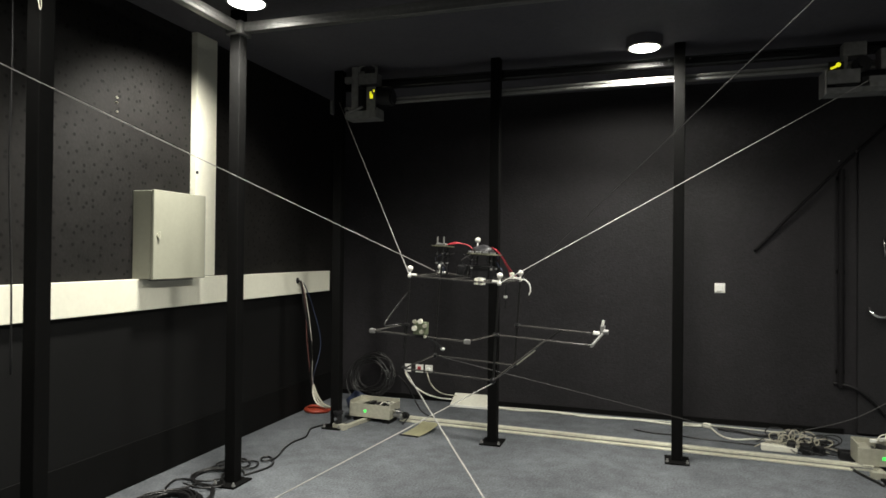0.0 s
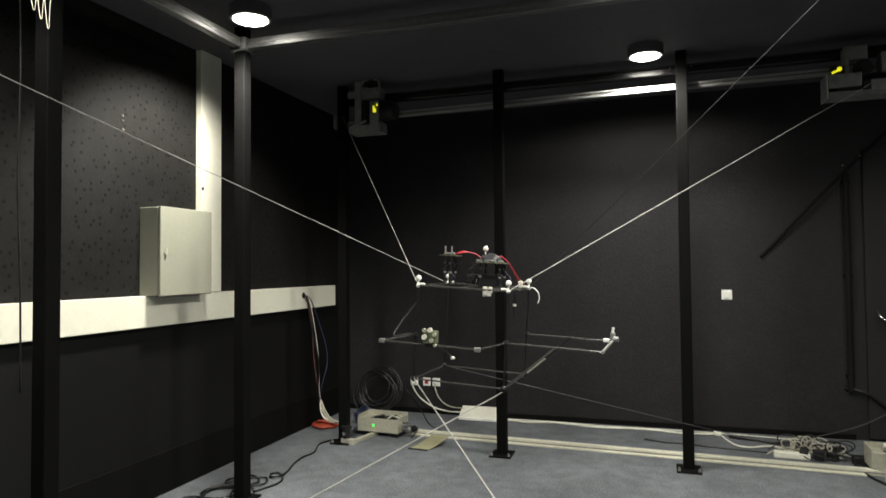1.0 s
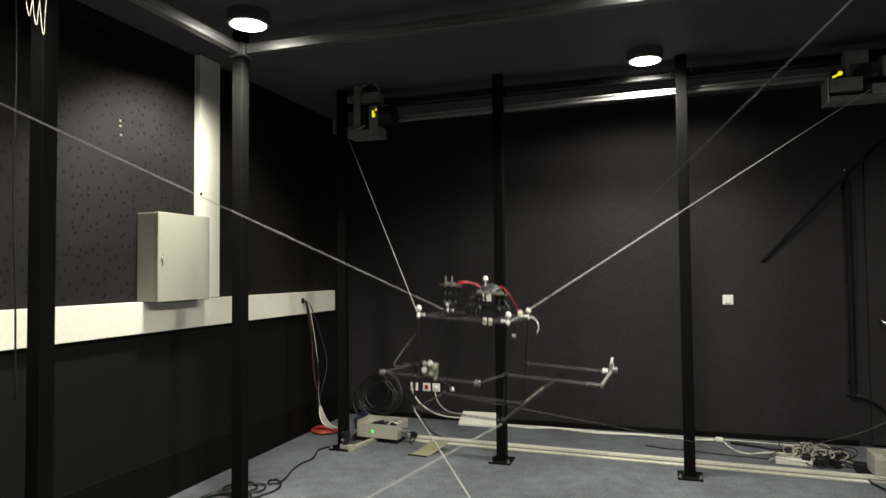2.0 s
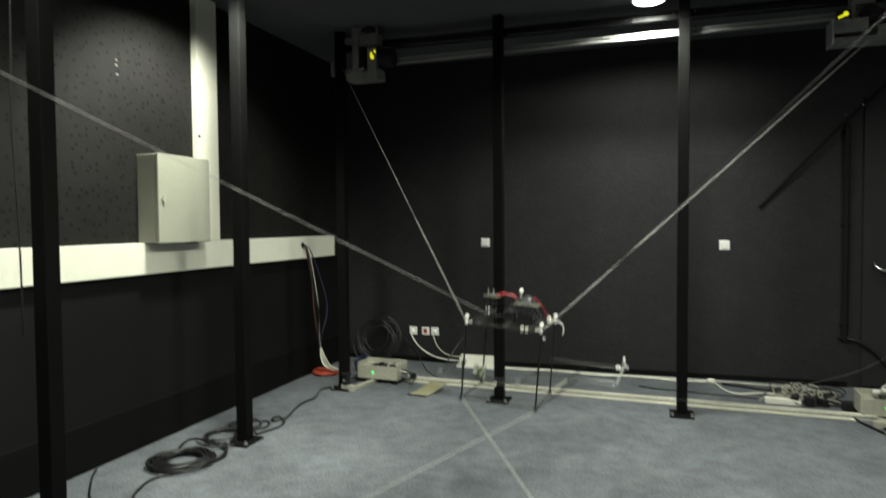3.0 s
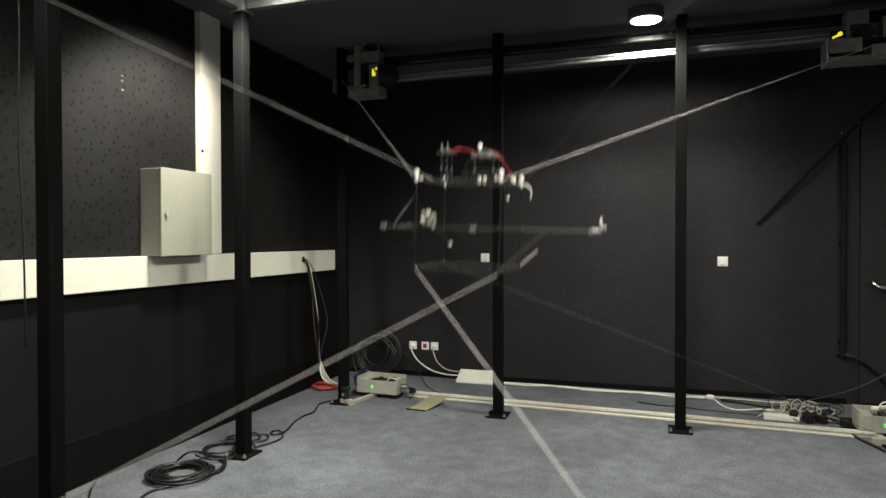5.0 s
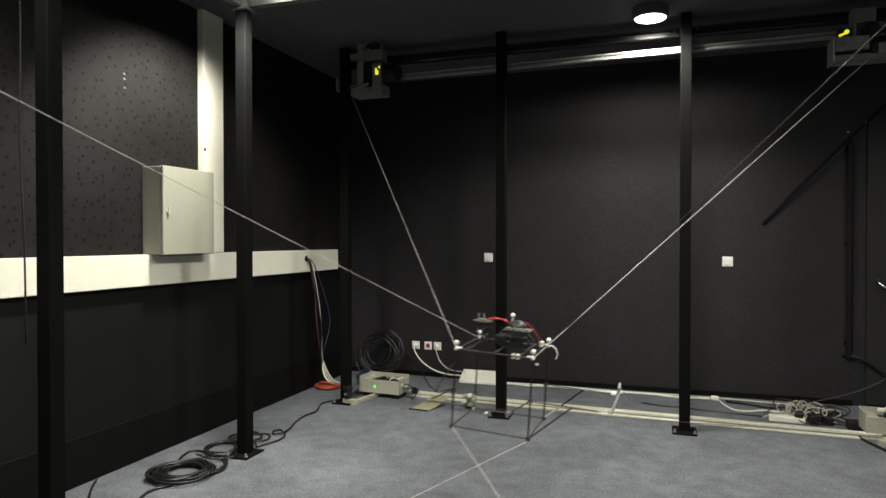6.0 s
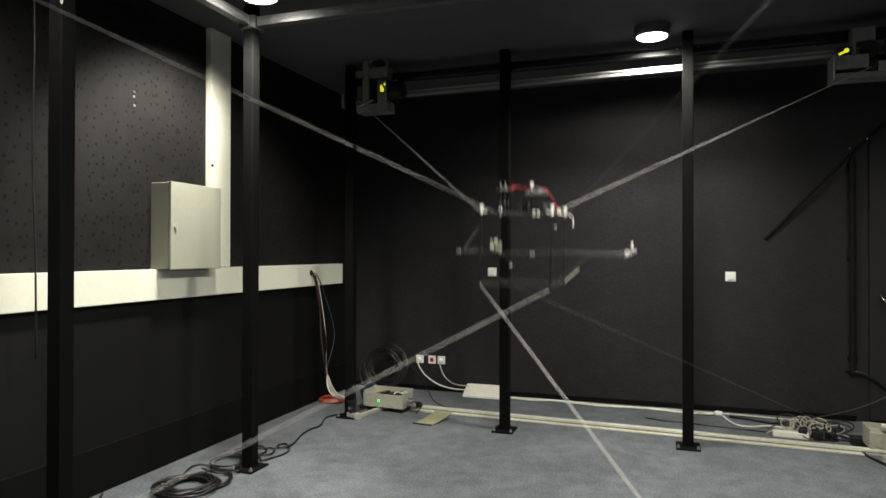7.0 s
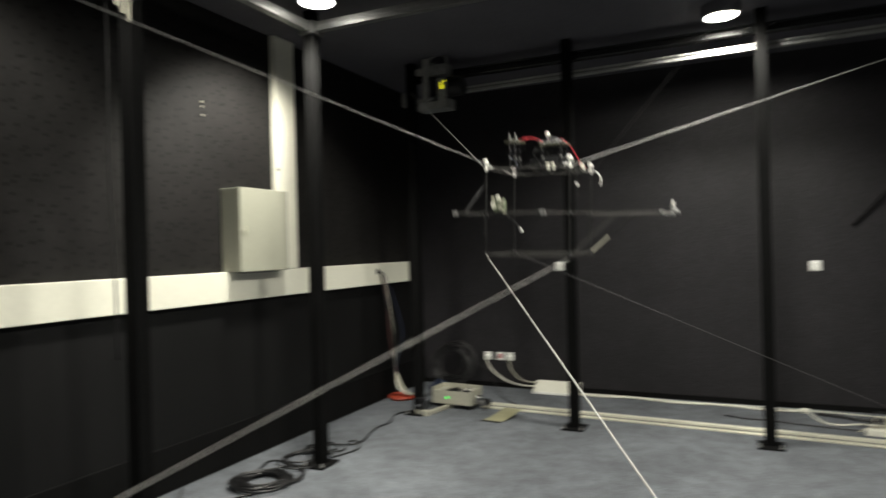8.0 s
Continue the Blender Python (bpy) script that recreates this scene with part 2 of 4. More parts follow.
# ---- ceiling lamps ----
def ceiling_lamp():
    """A round lamp: an added black drum on the ceiling, a steel ring and an opal glass slightly domed to light the
    beams.
    """
    lamp = thing("ceiling_lamp", "round surface-mounted ceiling lamp, glowing warm white", "lamp", group="ceiling lamps")
    bm = bmesh.new()
    rod(bm, (0, 0, 0.0), (0, 0, CEIL - LAMP_Z), 0.117, 32)
    part("drum", bm, CEILING, lamp, "unseen black drum added to hang the lamp lower")
    bm = bmesh.new()
    ball(bm, (0, 0, -0.002), 0.098, 32, 12, (1, 1, 0.20))
    bmesh.ops.delete(bm, geom=[v for v in bm.verts if v.co.z > -0.0015], context="VERTS")
    part("diffuser", bm, LAMP_GLOW, lamp, smooth=True)
    bm = bmesh.new()
    ring = [(0.1, -0.001), (0.116, -0.001), (0.114, -0.007), (0.101, -0.008)]
    cols = [[bm.verts.new((r * math.cos(a), r * math.sin(a), z)) for r, z in ring] for a in [k * math.tau / 32 for k in range(32)]]
    for i in range(32):
        for k in range(4):
            bm.faces.new((cols[i][k], cols[i][(k + 1) % 4], cols[(i + 1) % 32][(k + 1) % 4], cols[(i + 1) % 32][k]))
    bmesh.ops.recalc_face_normals(bm, faces=bm.faces)
    part("ring", bm, GREY_METAL, lamp)
    return lamp


lamp0 = ceiling_lamp()
lamp0.matrix_basis = pose(*LAMP_SPOTS[0], LAMP_Z)
# the copies include the unseen fill lamps
for lx, ly in LAMP_SPOTS[1:]:
    copy_thing(lamp0, pose(lx, ly, LAMP_Z))


# ---- steel frame: posts, beams, rail ----
def post(height):
    p = thing("post", "black painted square steel post bolted to the carpet", "post", group="frame posts")
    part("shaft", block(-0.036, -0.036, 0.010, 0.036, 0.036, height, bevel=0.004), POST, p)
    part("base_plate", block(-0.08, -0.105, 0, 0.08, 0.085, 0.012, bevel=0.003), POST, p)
    for bx in (-0.064, 0.064):
        bm = bmesh.new()
        rod(bm, (bx, -0.085, 0.0125), (bx, -0.085, 0.022), 0.011, 6)
        rod(bm, (bx, -0.085, 0.022), (bx, -0.085, 0.034), 0.006, 8)
        part("bolt", bm, GREY_METAL, p)
    return p


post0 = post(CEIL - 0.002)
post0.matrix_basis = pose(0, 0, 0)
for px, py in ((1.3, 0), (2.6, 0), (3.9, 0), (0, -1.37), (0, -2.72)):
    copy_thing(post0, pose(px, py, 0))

# aluminium beams just under the ceiling
E_Y = -1.37


def beam(label, length, at):
    b = thing("frame_beam", label, "beam", at)
    part("profile", block(0.0, -0.026, -0.03, length, 0.026, 0.03, bevel=0.004), BEAM, b)
    for s in (-0.027, 0.027):
        part("slot", block(0.005, s - 0.001, -0.006, length - 0.005, s + 0.001, 0.006), GREY_METAL, b, "dark profile slot")
    return b


beam("aluminium profile beam along the side wall under the ceiling", 4.1, pose(0.0, E_Y - 0.057, 2.775, 0, 0, -90))
beam("aluminium profile beam crossing the room under the ceiling", 3.8, pose(0.057, E_Y, 2.775))
corner = thing("beam_bracket", "shiny steel corner bracket joining two ceiling beams", "bracket", pose(0, E_Y, 2.77))
bm = block(-0.056, -0.056, -0.042, 0.056, 0.056, 0.04, bevel=0.006)
part("plate", bm, BEAM, corner)
for dz in (-0.022, 0.018):
    bm = bmesh.new()
    rod(bm, (0.02, -0.0565, dz), (0.02, -0.065, dz), 0.009, 8)
    part("bolt", bm, CHROME, corner)

rail = thing("cross_rail", "pale aluminium rail behind the back row of posts", "rail", pose(0, 0.075, 2.632, 0, -0.6, 0))
part("upper_flange", block(0.36, -0.020, 0.007, 3.86, 0.020, 0.020, bevel=0.003), RAIL, rail)
part("lower_flange", block(0.36, -0.022, -0.024, 3.86, 0.020, -0.007, bevel=0.003), RAIL, rail)
part("web", block(0.365, -0.006, -0.0069, 3.855, 0.018, 0.0069), GREY_METAL, rail, "dark recessed web of the rail")
top_rail = thing("ceiling_rail", "black rail above the pale rail, at the ceiling", "rail", pose(0, 0.10, 2.78))
part("profile", block(-0.03, -0.03, -0.035, 3.93, 0.03, 0.02, bevel=0.012), GLOSS, top_rail)
part("lip", block(-0.03, -0.034, 0.0205, 3.93, 0.03, 0.034, bevel=0.004), GLOSS, top_rail)
for hx in (0.0, 1.3, 2.6, 3.9):
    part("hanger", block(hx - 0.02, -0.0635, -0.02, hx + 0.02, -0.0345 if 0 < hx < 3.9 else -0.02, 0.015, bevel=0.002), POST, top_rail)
for bx in (2.53, 2.67):
    br = thing("post_bolt", "small shiny bolt beside the post head", "bolt", pose(bx, 0.066, 2.79), group="post head bolts")
    bm = bmesh.new()
    rod(bm, (0, 0.004, 0), (0, -0.010, 0), 0.007, 8)
    part("head", bm, CHROME, br)


# ---- wall cabinet ----
cab = thing("wall_cabinet", "pale enamelled steel cabinet hung on the black wall, shut", "cabinet", pose(ROOM_X0, -1.40, 1.24))
part("body", block(0.0, -0.23, 0.0, 0.135, 0.235, 0.53, bevel=0.005), CABINET, cab)
door = part("door", block(0.138, -0.232, -0.004, 0.158, 0.237, 0.534, bevel=0.005), CABINET, cab)
bm = bmesh.new()
rod(bm, (0.157, -0.195, 0.26), (0.166, -0.195, 0.26), 0.014, 12)
box(bm, 0.163, -0.201, 0.235, 0.171, -0.189, 0.285, bevel=0.002)
part("lock", bm, PALE_ALU, door, "small metal lock")
for hz in (0.09, 0.44):
    bm = bmesh.new()
    rod(bm, (0.148, 0.239, hz - 0.02), (0.148, 0.239, hz + 0.02), 0.006, 8)
    part("hinge", bm, PALE_ALU, door)
part("gland_plate", block(0.02, -0.15, -0.014, 0.115, 0.17, -0.001, bevel=0.002), GREY_METAL, cab, "grey gland plate under the cabinet")


# pale scuffs on the board, built as small round pegs
for ay, az in ((-1.769, 2.297), (-1.769, 2.267), (-1.765, 2.215)):
    an = thing("wall_scuff", "small pale scuff mark on the black acoustic board", "screw anchor", pose(ROOM_X0, ay, az), group="wall anchors")
    bm = bmesh.new()
    rod(bm, (0.0005, 0, 0), (0.008, 0, 0), 0.006, 10)
    part("plug", bm, PALE_ALU, an)
    bm = bmesh.new()
    rod(bm, (0.0082, 0, 0), (0.014, 0, 0.003), 0.003, 8)
    part("screw", bm, CHROME, an)


# ---- switches and sockets ----
def switch_plate(x, z):
    s = thing("light_switch", "square white light switch on the black wall", "switch", pose(x, ROOM_Y1, z), group="wall switches")
    part("plate", block(-0.041, -0.010, -0.041, 0.041, -0.0005, 0.041, bevel=0.003), WHITE, s)
    part("rocker", block(-0.028, -0.016, -0.028, 0.028, -0.0105, 0.028, bevel=0.003), WHITE, s)
    # black strip stands in for the shade below the rocker
    part("shadow_gap", block(-0.024, -0.0172, -0.030, 0.010, -0.0105, -0.0285), BLACK, s, "black strip for the shade under the rocker")
    return s


switch_plate(2.977, 1.146)
switch_plate(0.898, 1.163)


def socket(x, face, label, group):
    s = thing("wall_socket", label, "socket", pose(x, ROOM_Y1, 0.298), group=group)
    part("plate", block(-0.038, -0.010, -0.038, 0.038, -0.0005, 0.038, bevel=0.003), WHITE, s)
    bm = bmesh.new()
    rod(bm, (0, -0.0102, 0), (0, -0.0125, 0), 0.021, 20)
    part("insert", bm, WHITE if face is WHITE else face, s, "" if face is WHITE else "red square insert")
    return s


socket(0.165, WHITE, "white wall socket with a white plug in it", "wall sockets")
red_socket = socket(0.292, WHITE, "white wall socket with a red insert", "wall sockets")
part("red_cover", block(-0.018, -0.0145, -0.020, 0.018, -0.0128, 0.020, bevel=0.001), RED, red_socket, "red socket face")
part("pin_hole", block(-0.007, -0.0158, -0.008, 0.007, -0.0146, 0.006), BLACK, red_socket, "dark pin recess")
socket(0.388, WHITE, "white wall socket with a white plug in it", "wall sockets")
for sx in (0.165, 0.388):
    pl = thing("power_plug", "white plug with its cord in a wall socket", "plug", pose(sx, ROOM_Y1, 0.298), group="wall plugs")
    bm = bmesh.new()
    rod(bm, (0, -0.0128, 0), (0, -0.045, -0.006), 0.019, 14, 0.014)
    part("body", bm, WHITE, pl)
    bm = bmesh.new()
    if sx < 0.3:
        tube(bm, [(0, -0.045, -0.006), (0.015, -0.075, -0.05), (0.09, -0.09, -0.14), (0.22, -0.10, -0.215), (0.36, -0.09, -0.25), (0.52, -0.08, -0.255)], 0.0065)
    else:
        tube(bm, [(0, -0.045, -0.006), (0.012, -0.07, -0.05), (0.05, -0.08, -0.13), (0.12, -0.085, -0.19), (0.2, -0.08, -0.215), (0.3, -0.07, -0.22)], 0.0055)
    part("cord", bm, CREAM if sx < 0.3 else PALE_ALU, pl, smooth=True)

wedge = thing("cable_box", "white plastic cable box on the floor against the wall", "box", pose(0.66, ROOM_Y1 - 0.02, 0))
bm = bmesh.new()
prof = [(-0.17, 0.0), (-0.17, 0.014), (-0.155, 0.026), (-0.005, 0.098), (-0.005, 0.0)]
a = [bm.verts.new((0.0, y, z)) for y, z in prof]
b = [bm.verts.new((0.42, y, z)) for y, z in prof]
bm.faces.new(a[::-1]), bm.faces.new(b)
for i in range(5):
    bm.faces.new((a[i], a[(i + 1) % 5], b[(i + 1) % 5], b[i]))
bmesh.ops.recalc_face_normals(bm, faces=bm.faces)
bmesh.ops.bevel(bm, geom=list(bm.edges), offset=0.004, segments=2, affect="EDGES")
part("cover", bm, CREAM, wedge)
part("lip", block(0.004, -0.178, 0.001, 0.416, -0.171, 0.022, bevel=0.002), WHITE, wedge)


# ---- floor profile, cables and clutter at the back wall ----
fl = thing("floor_profile", "pale aluminium profile lying along the floor", "profile", pose(0.42, 0.395, 0, 0, 0, -2.95))
part("bar", block(0, -0.03, 0.0, 3.42, 0.015, 0.04, bevel=0.004), PROFILE, fl)
part("groove", block(0.005, -0.0315, 0.016, 3.415, -0.0295, 0.023), GREY_METAL, fl, "dark groove of the profile")
part("foot_strip", block(0.0, -0.062, 0.0, 3.3, -0.034, 0.012, bevel=0.003), PROFILE, fl)


def loose_cable(label, points, r, mat, group="loose cables"):
    c = thing("loose_cable", label, "cable", group=group)
    bm = bmesh.new()
    tube(bm, points, r)
    part("sheath", bm, mat, c, smooth=True)
    return c


random.seed(4)
loose_cable("white power cord lying along the back wall", [(1.08, 1.05, 0.010), (1.3, 1.02, 0.010), (1.55, 1.06, 0.010), (1.9, 1.0, 0.010), (2.3, 1.03, 0.010), (2.6, 0.98, 0.010), (2.83, 1.0, 0.012)], 0.009, CREAM)
loose_cable("white cable lying along the back wall", [(1.08, 1.09, 0.008), (1.5, 1.10, 0.008), (2.0, 1.06, 0.008), (2.5, 1.07, 0.008), (3.0, 1.06, 0.008), (3.35, 1.03, 0.008), (3.5, 1.05, 0.008)], 0.0045, CREAM)
loose_cable("thin black cable dropping from the coil to the carpet", [(0.10, 1.10, 0.230), (0.20, 1.10, 0.140), (0.45, 0.76, 0.010), (0.64, 0.53, 0.010), (0.85, 0.44, 0.010), (1.09, 0.45, 0.010)], 0.005, RUBBER)
cplug = thing("cord_coupling", "white plug coupling on the floor cord", "plug", pose(2.87, 1.0, 0, 0, 0, -14))
part("body", block(-0.034, -0.020, 0, 0.034, 0.020, 0.040, bevel=0.014), CREAM, cplug)
loose_cable("white power cord running to the power strip", [(2.90, 0.96, 0.012), (2.93, 0.83, 0.008), (2.98, 0.71, 0.008), (3.07, 0.68, 0.008), (3.2, 0.75, 0.008), (3.32, 0.74, 0.010), (3.40, 0.64, 0.03)], 0.007, CREAM)
loose_cable("thin black cable lying on the carpet behind the profile", [(2.30, 0.72, 0.006), (2.45, 0.66, 0.006), (2.61, 0.66, 0.006), (2.78, 0.62, 0.006), (3.02, 0.59, 0.006), (3.19, 0.57, 0.006)], 0.006, RUBBER)

strip = thing("power_strip", "white multi-socket power strip on the floor", "power strip", pose(3.20, 0.50, 0, 0, 0, -4))
part("body", block(0, -0.03, 0, 0.235, 0.03, 0.042, bevel=0.006), CREAM, strip)
for k in range(3):
    bm = bmesh.new()
    rod(bm, (0.045 + 0.07 * k, 0, 0.0422), (0.045 + 0.07 * k, 0, 0.0445), 0.02, 14)
    part("outlet", bm, CREAM, strip)
for k in range(15):
    pale = k % 5 != 1 if k < 10 else k == 12
    cx, cy = 3.28 + 0.026 * k, 0.53 + random.uniform(-0.02, 0.12)
    wide, tall = random.uniform(0.05, 0.10), random.uniform(0.035, 0.06)
    turn = random.uniform(-0.6, 0.6)
    pts = [(cx - 0.12, cy + random.uniform(-0.03, 0.05), 0.010)]
    for j in range(9):
        a = -2.2 + j * 0.85
        u, v = wide * math.cos(a), 0.045 + tall * (1 + math.sin(a))
        pts.append((cx + u * math.cos(turn) + 0.006 * j, cy + u * math.sin(turn) + 0.004 * j, max(0.010, v * 0.85)))
    pts.append((min(cx + 0.16, 3.74), cy + random.uniform(-0.02, 0.06), 0.010))
    loose_cable(("pale" if pale else "black") + " cable looped over the power strip", pts, 0.0042, DULL_CREAM if pale else RUBBER, "tangled cables")
loose_cable("black cable lying behind the power strip", [(2.95, 0.96, 0.012), (3.1, 0.9, 0.02), (3.25, 0.86, 0.012), (3.4, 0.84, 0.03), (3.6, 0.8, 0.012), (3.75, 0.84, 0.012)], 0.012, RUBBER)
for k, (ax, aw) in enumerate(((3.40, 0.055), (3.49, 0.06), (3.58, 0.05))):
    ad = thing("power_adapter", "black plug-in power adapter among the cables", "adapter", pose(ax, 0.50, 0, 0, 0, 20 * k - 15), group="power adapters")
    part("body", block(-aw / 2, -0.04, 0, aw / 2, 0.04, 0.075 - 0.01 * k, bevel=0.008), BLACK, ad)
    bm = bmesh.new()
    tube(bm, [(0, -0.04, 0.03), (0.03, -0.07, 0.02), (0.1, -0.05, 0.008), (0.17, 0.03, 0.008)], 0.004)
    part("cord", bm, RUBBER, ad, smooth=True)
blk = thing("black_module", "small black box on the floor behind the profile", "box", pose(3.735, 0.42, 0, 0, 0, -3))
part("body", block(-0.05, -0.03, 0, 0.05, 0.04, 0.060, bevel=0.005), BLACK, blk)
part("lid", block(-0.046, -0.026, 0.0605, 0.046, 0.036, 0.065, bevel=0.002), BLACK, blk)


# ---- lower winch drives ----
def winch_drive(at, label):
    w = thing("winch_drive", label, "winch drive", at, group="floor winch drives")
    bm = bmesh.new()
    box(bm, -0.21, -0.10, 0.038, 0.165, -0.092, 0.150, bevel=0.002)
    box(bm, -0.21, 0.092, 0.038, 0.165, 0.10, 0.175, bevel=0.002)
    box(bm, -0.21, -0.092, 0.038, -0.202, 0.092, 0.170, bevel=0.002)
    box(bm, 0.157, -0.092, 0.038, 0.165, 0.092, 0.160, bevel=0.002)
    box(bm, -0.202, -0.092, 0.038, 0.157, 0.092, 0.046)
    part("housing", bm, PALE_ALU, w, "pale sheet-metal housing open at the top")
    part("shelf", block(-0.2015, -0.0915, 0.132, -0.12, 0.0915, 0.140), PALE_ALU, w)
    part("led", block(-0.070, -0.1035, 0.082, -0.052, -0.1005, 0.102, bevel=0.001), GREEN_LED, w, "glowing green indicator")
    for k in range(6):
        top = 0.125 + 0.012 * (k * 5 % 3)
        part("module", block(-0.112 + 0.041 * k, -0.085, 0.047, -0.076 + 0.041 * k, 0.085 - 0.02 * (k % 2), top, bevel=0.003), BLACK, w, "dark electronic module")
    bm = bmesh.new()
    tube(bm, [(0.05, -0.07, 0.14), (0.08, -0.03, 0.165), (0.13, -0.05, 0.16), (0.16, 0.0, 0.15), (0.12, 0.04, 0.155), (0.07, 0.02, 0.14)], 0.004)
    part("jumper_lead", bm, CREAM, w, "pale looped lead", smooth=True)
    bm = bmesh.new()
    rod(bm, (0.1655, -0.03, 0.105), (0.21, -0.03, 0.10), 0.018, 14)
    rod(bm, (0.21, -0.03, 0.10), (0.222, -0.03, 0.098), 0.026, 14)
    rod(bm, (0.222, -0.03, 0.098), (0.255, -0.03, 0.092), 0.013, 12)
    part("coupling", bm, CHROME, w, "bright metal connector")
    bm = bmesh.new()
    rod(bm, (0.1655, -0.01, 0.066), (0.232, -0.01, 0.062), 0.022, 14)
    rod(bm, (0.232, -0.01, 0.062), (0.25, -0.01, 0.060), 0.034, 16)
    part("motor", bm, GREY_METAL, w, "grey motor with flange")
    bm = bmesh.new()
    rod(bm, (0.2515, -0.01, 0.06), (0.288, -0.005, 0.075), 0.024, 14)
    part("end_cap", bm, BLACK, w, "black cap")
    bm = bmesh.new()
    tube(bm, [(0.254, -0.03, 0.092), (0.288, -0.04, 0.10), (0.31, -0.03, 0.07), (0.27, -0.07, 0.008)], 0.005)
    part("lead", bm, RUBBER, w, smooth=True)
    for fx in (-0.15, 0.12):
        part("foot", block(fx - 0.03, -0.08, 0, fx + 0.03, 0.08, 0.0375), BLACK, w)
    return w


winch_drive(pose(0.225, 0.31, 0, 0, 0, -4), "pale open metal winch drive with a green light, on the floor")
winch_drive(pose(3.955, 0.29, 0, 0, 0, -2), "pale metal winch drive with a green light, plugs on top")
for k, (bx, by) in enumerate(((3.86, 0.31), (3.93, 0.36), (4.01, 0.30))):
    pg = thing("connector", "white connector lying on the winch drive", "connector", pose(bx, by, 0.165, 0, 0, 30 * k), group="connectors")
    part("body", block(-0.02, -0.011, 0.0, 0.02, 0.011, 0.022, bevel=0.004), WHITE, pg)
    bm = bmesh.new()
    tube(bm, [(0.02, 0, 0.011), (0.045, 0.01, 0.045), (0.085, 0.03, 0.05), (0.12, 0.09, 0.0)], 0.0045)
    part("cord", bm, CREAM, pg, smooth=True)


# pale brackets at the post feet by the drives
def foot_bracket(at, pulley=True):
    f = thing("foot_bracket", "pale angled metal bracket at the foot of a post", "bracket", at, group="foot brackets")
    part("arm", block(-0.02, -0.02, 0.0, 0.02, 0.30, 0.03, bevel=0.004), PALE_ALU, f)
    part("toe", block(-0.09, -0.065, 0.0, 0.03, -0.022, 0.045, bevel=0.004), PALE_ALU, f)
    if not pulley:
        return f
    bm = bmesh.new()
    rod(bm, (-0.05, -0.04, 0.045), (-0.05, -0.04, 0.12), 0.03, 16)
    rod(bm, (-0.05, -0.04, 0.12), (-0.05, -0.04, 0.14), 0.04, 16)
    part("pulley", bm, BLACK, f, "black cable pulley")
    bm = bmesh.new()
    rod(bm, (-0.05, -0.071, 0.085), (-0.05, -0.079, 0.085), 0.013, 10)
    part("bolt", bm, CHROME, f)
    return f


foot_bracket(pose(0.10, -0.02, 0, 0, 0, -12))
foot_bracket(pose(3.86, 0.09, 0, 0, 0, 4), False)
loose_cable("short black lead trailing from the winch drive", [(3.70, 0.22, 0.012), (3.72, 0.12, 0.008), (3.76, 0.0, 0.008), (3.80, -0.12, 0.008)], 0.010, RUBBER)

sheet = thing("bent_sheet", "yellowed bent sheet leaning on the floor profile", "sheet", pose(0.70, 0.05, 0, 0, 0, -6))
bm = bmesh.new()
prof = [(-0.11, 0.004), (-0.04, 0.010), (0.04, 0.024), (0.14, 0.052)]
rows_ = [[bm.verts.new((x + 0.25 * y, y, z + dz)) for y, z in prof] for x in (-0.075, 0.075) for dz in (0, 0.004)]
for a, b in ((0, 1), (1, 3), (3, 2), (2, 0)):
    for i in range(3):
        bm.faces.new((rows_[a][i], rows_[a][i + 1], rows_[b][i + 1], rows_[b][i]))
for i in (0, 3):
    bm.faces.new([rows_[k][i] for k in (0, 1, 3, 2)])
bmesh.ops.recalc_face_normals(bm, faces=bm.faces)
part("sheet", bm, YELLOWED, sheet)
part("edge", block(-0.115, -0.122, 0.0, 0.045, -0.112, 0.010), BLACK, sheet, "dark front edge")


# ---- corner: hanging cables, coil, orange reel ----
hang = thing("hanging_cables", "bundle of white, brown and blue cables hanging from the duct", "cables")
for k, (mat, r, dy) in enumerate(((BROWN, 0.006, 0.0), (CREAM, 0.0035, 0.015), (BLUE, 0.0045, 0.03), (RUBBER, 0.008, -0.012))):
    bm = bmesh.new()
    top = (ROOM_X0 + 0.055, 0.206 + 0.3 * dy, 1.165)
    tube(bm, [top, (ROOM_X0 + 0.085, 0.22 + dy, 1.14), (ROOM_X0 + 0.10, 0.26 + dy * 2 + 0.05 * (k == 2), 0.95), (ROOM_X0 + 0.10 + 0.02 * k, 0.30 + dy * 3 + 0.08 * (k == 2), 0.6), (ROOM_X0 + 0.11, 0.36 + dy, 0.3), (ROOM_X0 + 0.12, 0.40 + dy, 0.18)], r)
    part("cable", bm, mat, hang, ("brown", "white", "blue", "black")[k] + " cable", smooth=True)
plug = thing("plug_bundle", "white cable plugs lying in a bundle on the floor", "plugs", pose(ROOM_X0 + 0.12, 0.40, 0.04))
for k in range(3):
    bm = bmesh.new()
    tube(bm, [(0.0, -0.02, 0.20), (0.01 + 0.02 * k, -0.04, 0.12), (0.06 + 0.03 * k, -0.06, 0.05), (0.15 + 0.03 * k, -0.05, 0.014)], 0.008)
    part("cord", bm, DULL_CREAM if k else CREAM, plug, smooth=True)
reel = thing("orange_box", "orange-red plastic tray on the floor in the corner", "tray", pose(-0.39, 0.40, 0, 0, 0, 8))
bm = bmesh.new()
ball(bm, (0, 0, 0.02), 0.12, 22, 14, (1.0, 0.9, 0.28))
for v in bm.verts:
    v.co.z = max(v.co.z + 0.008 * noise.noise(v.co * 14), 0.0)
part("tray", bm, ORANGE, reel, smooth=True)
bm = bmesh.new()
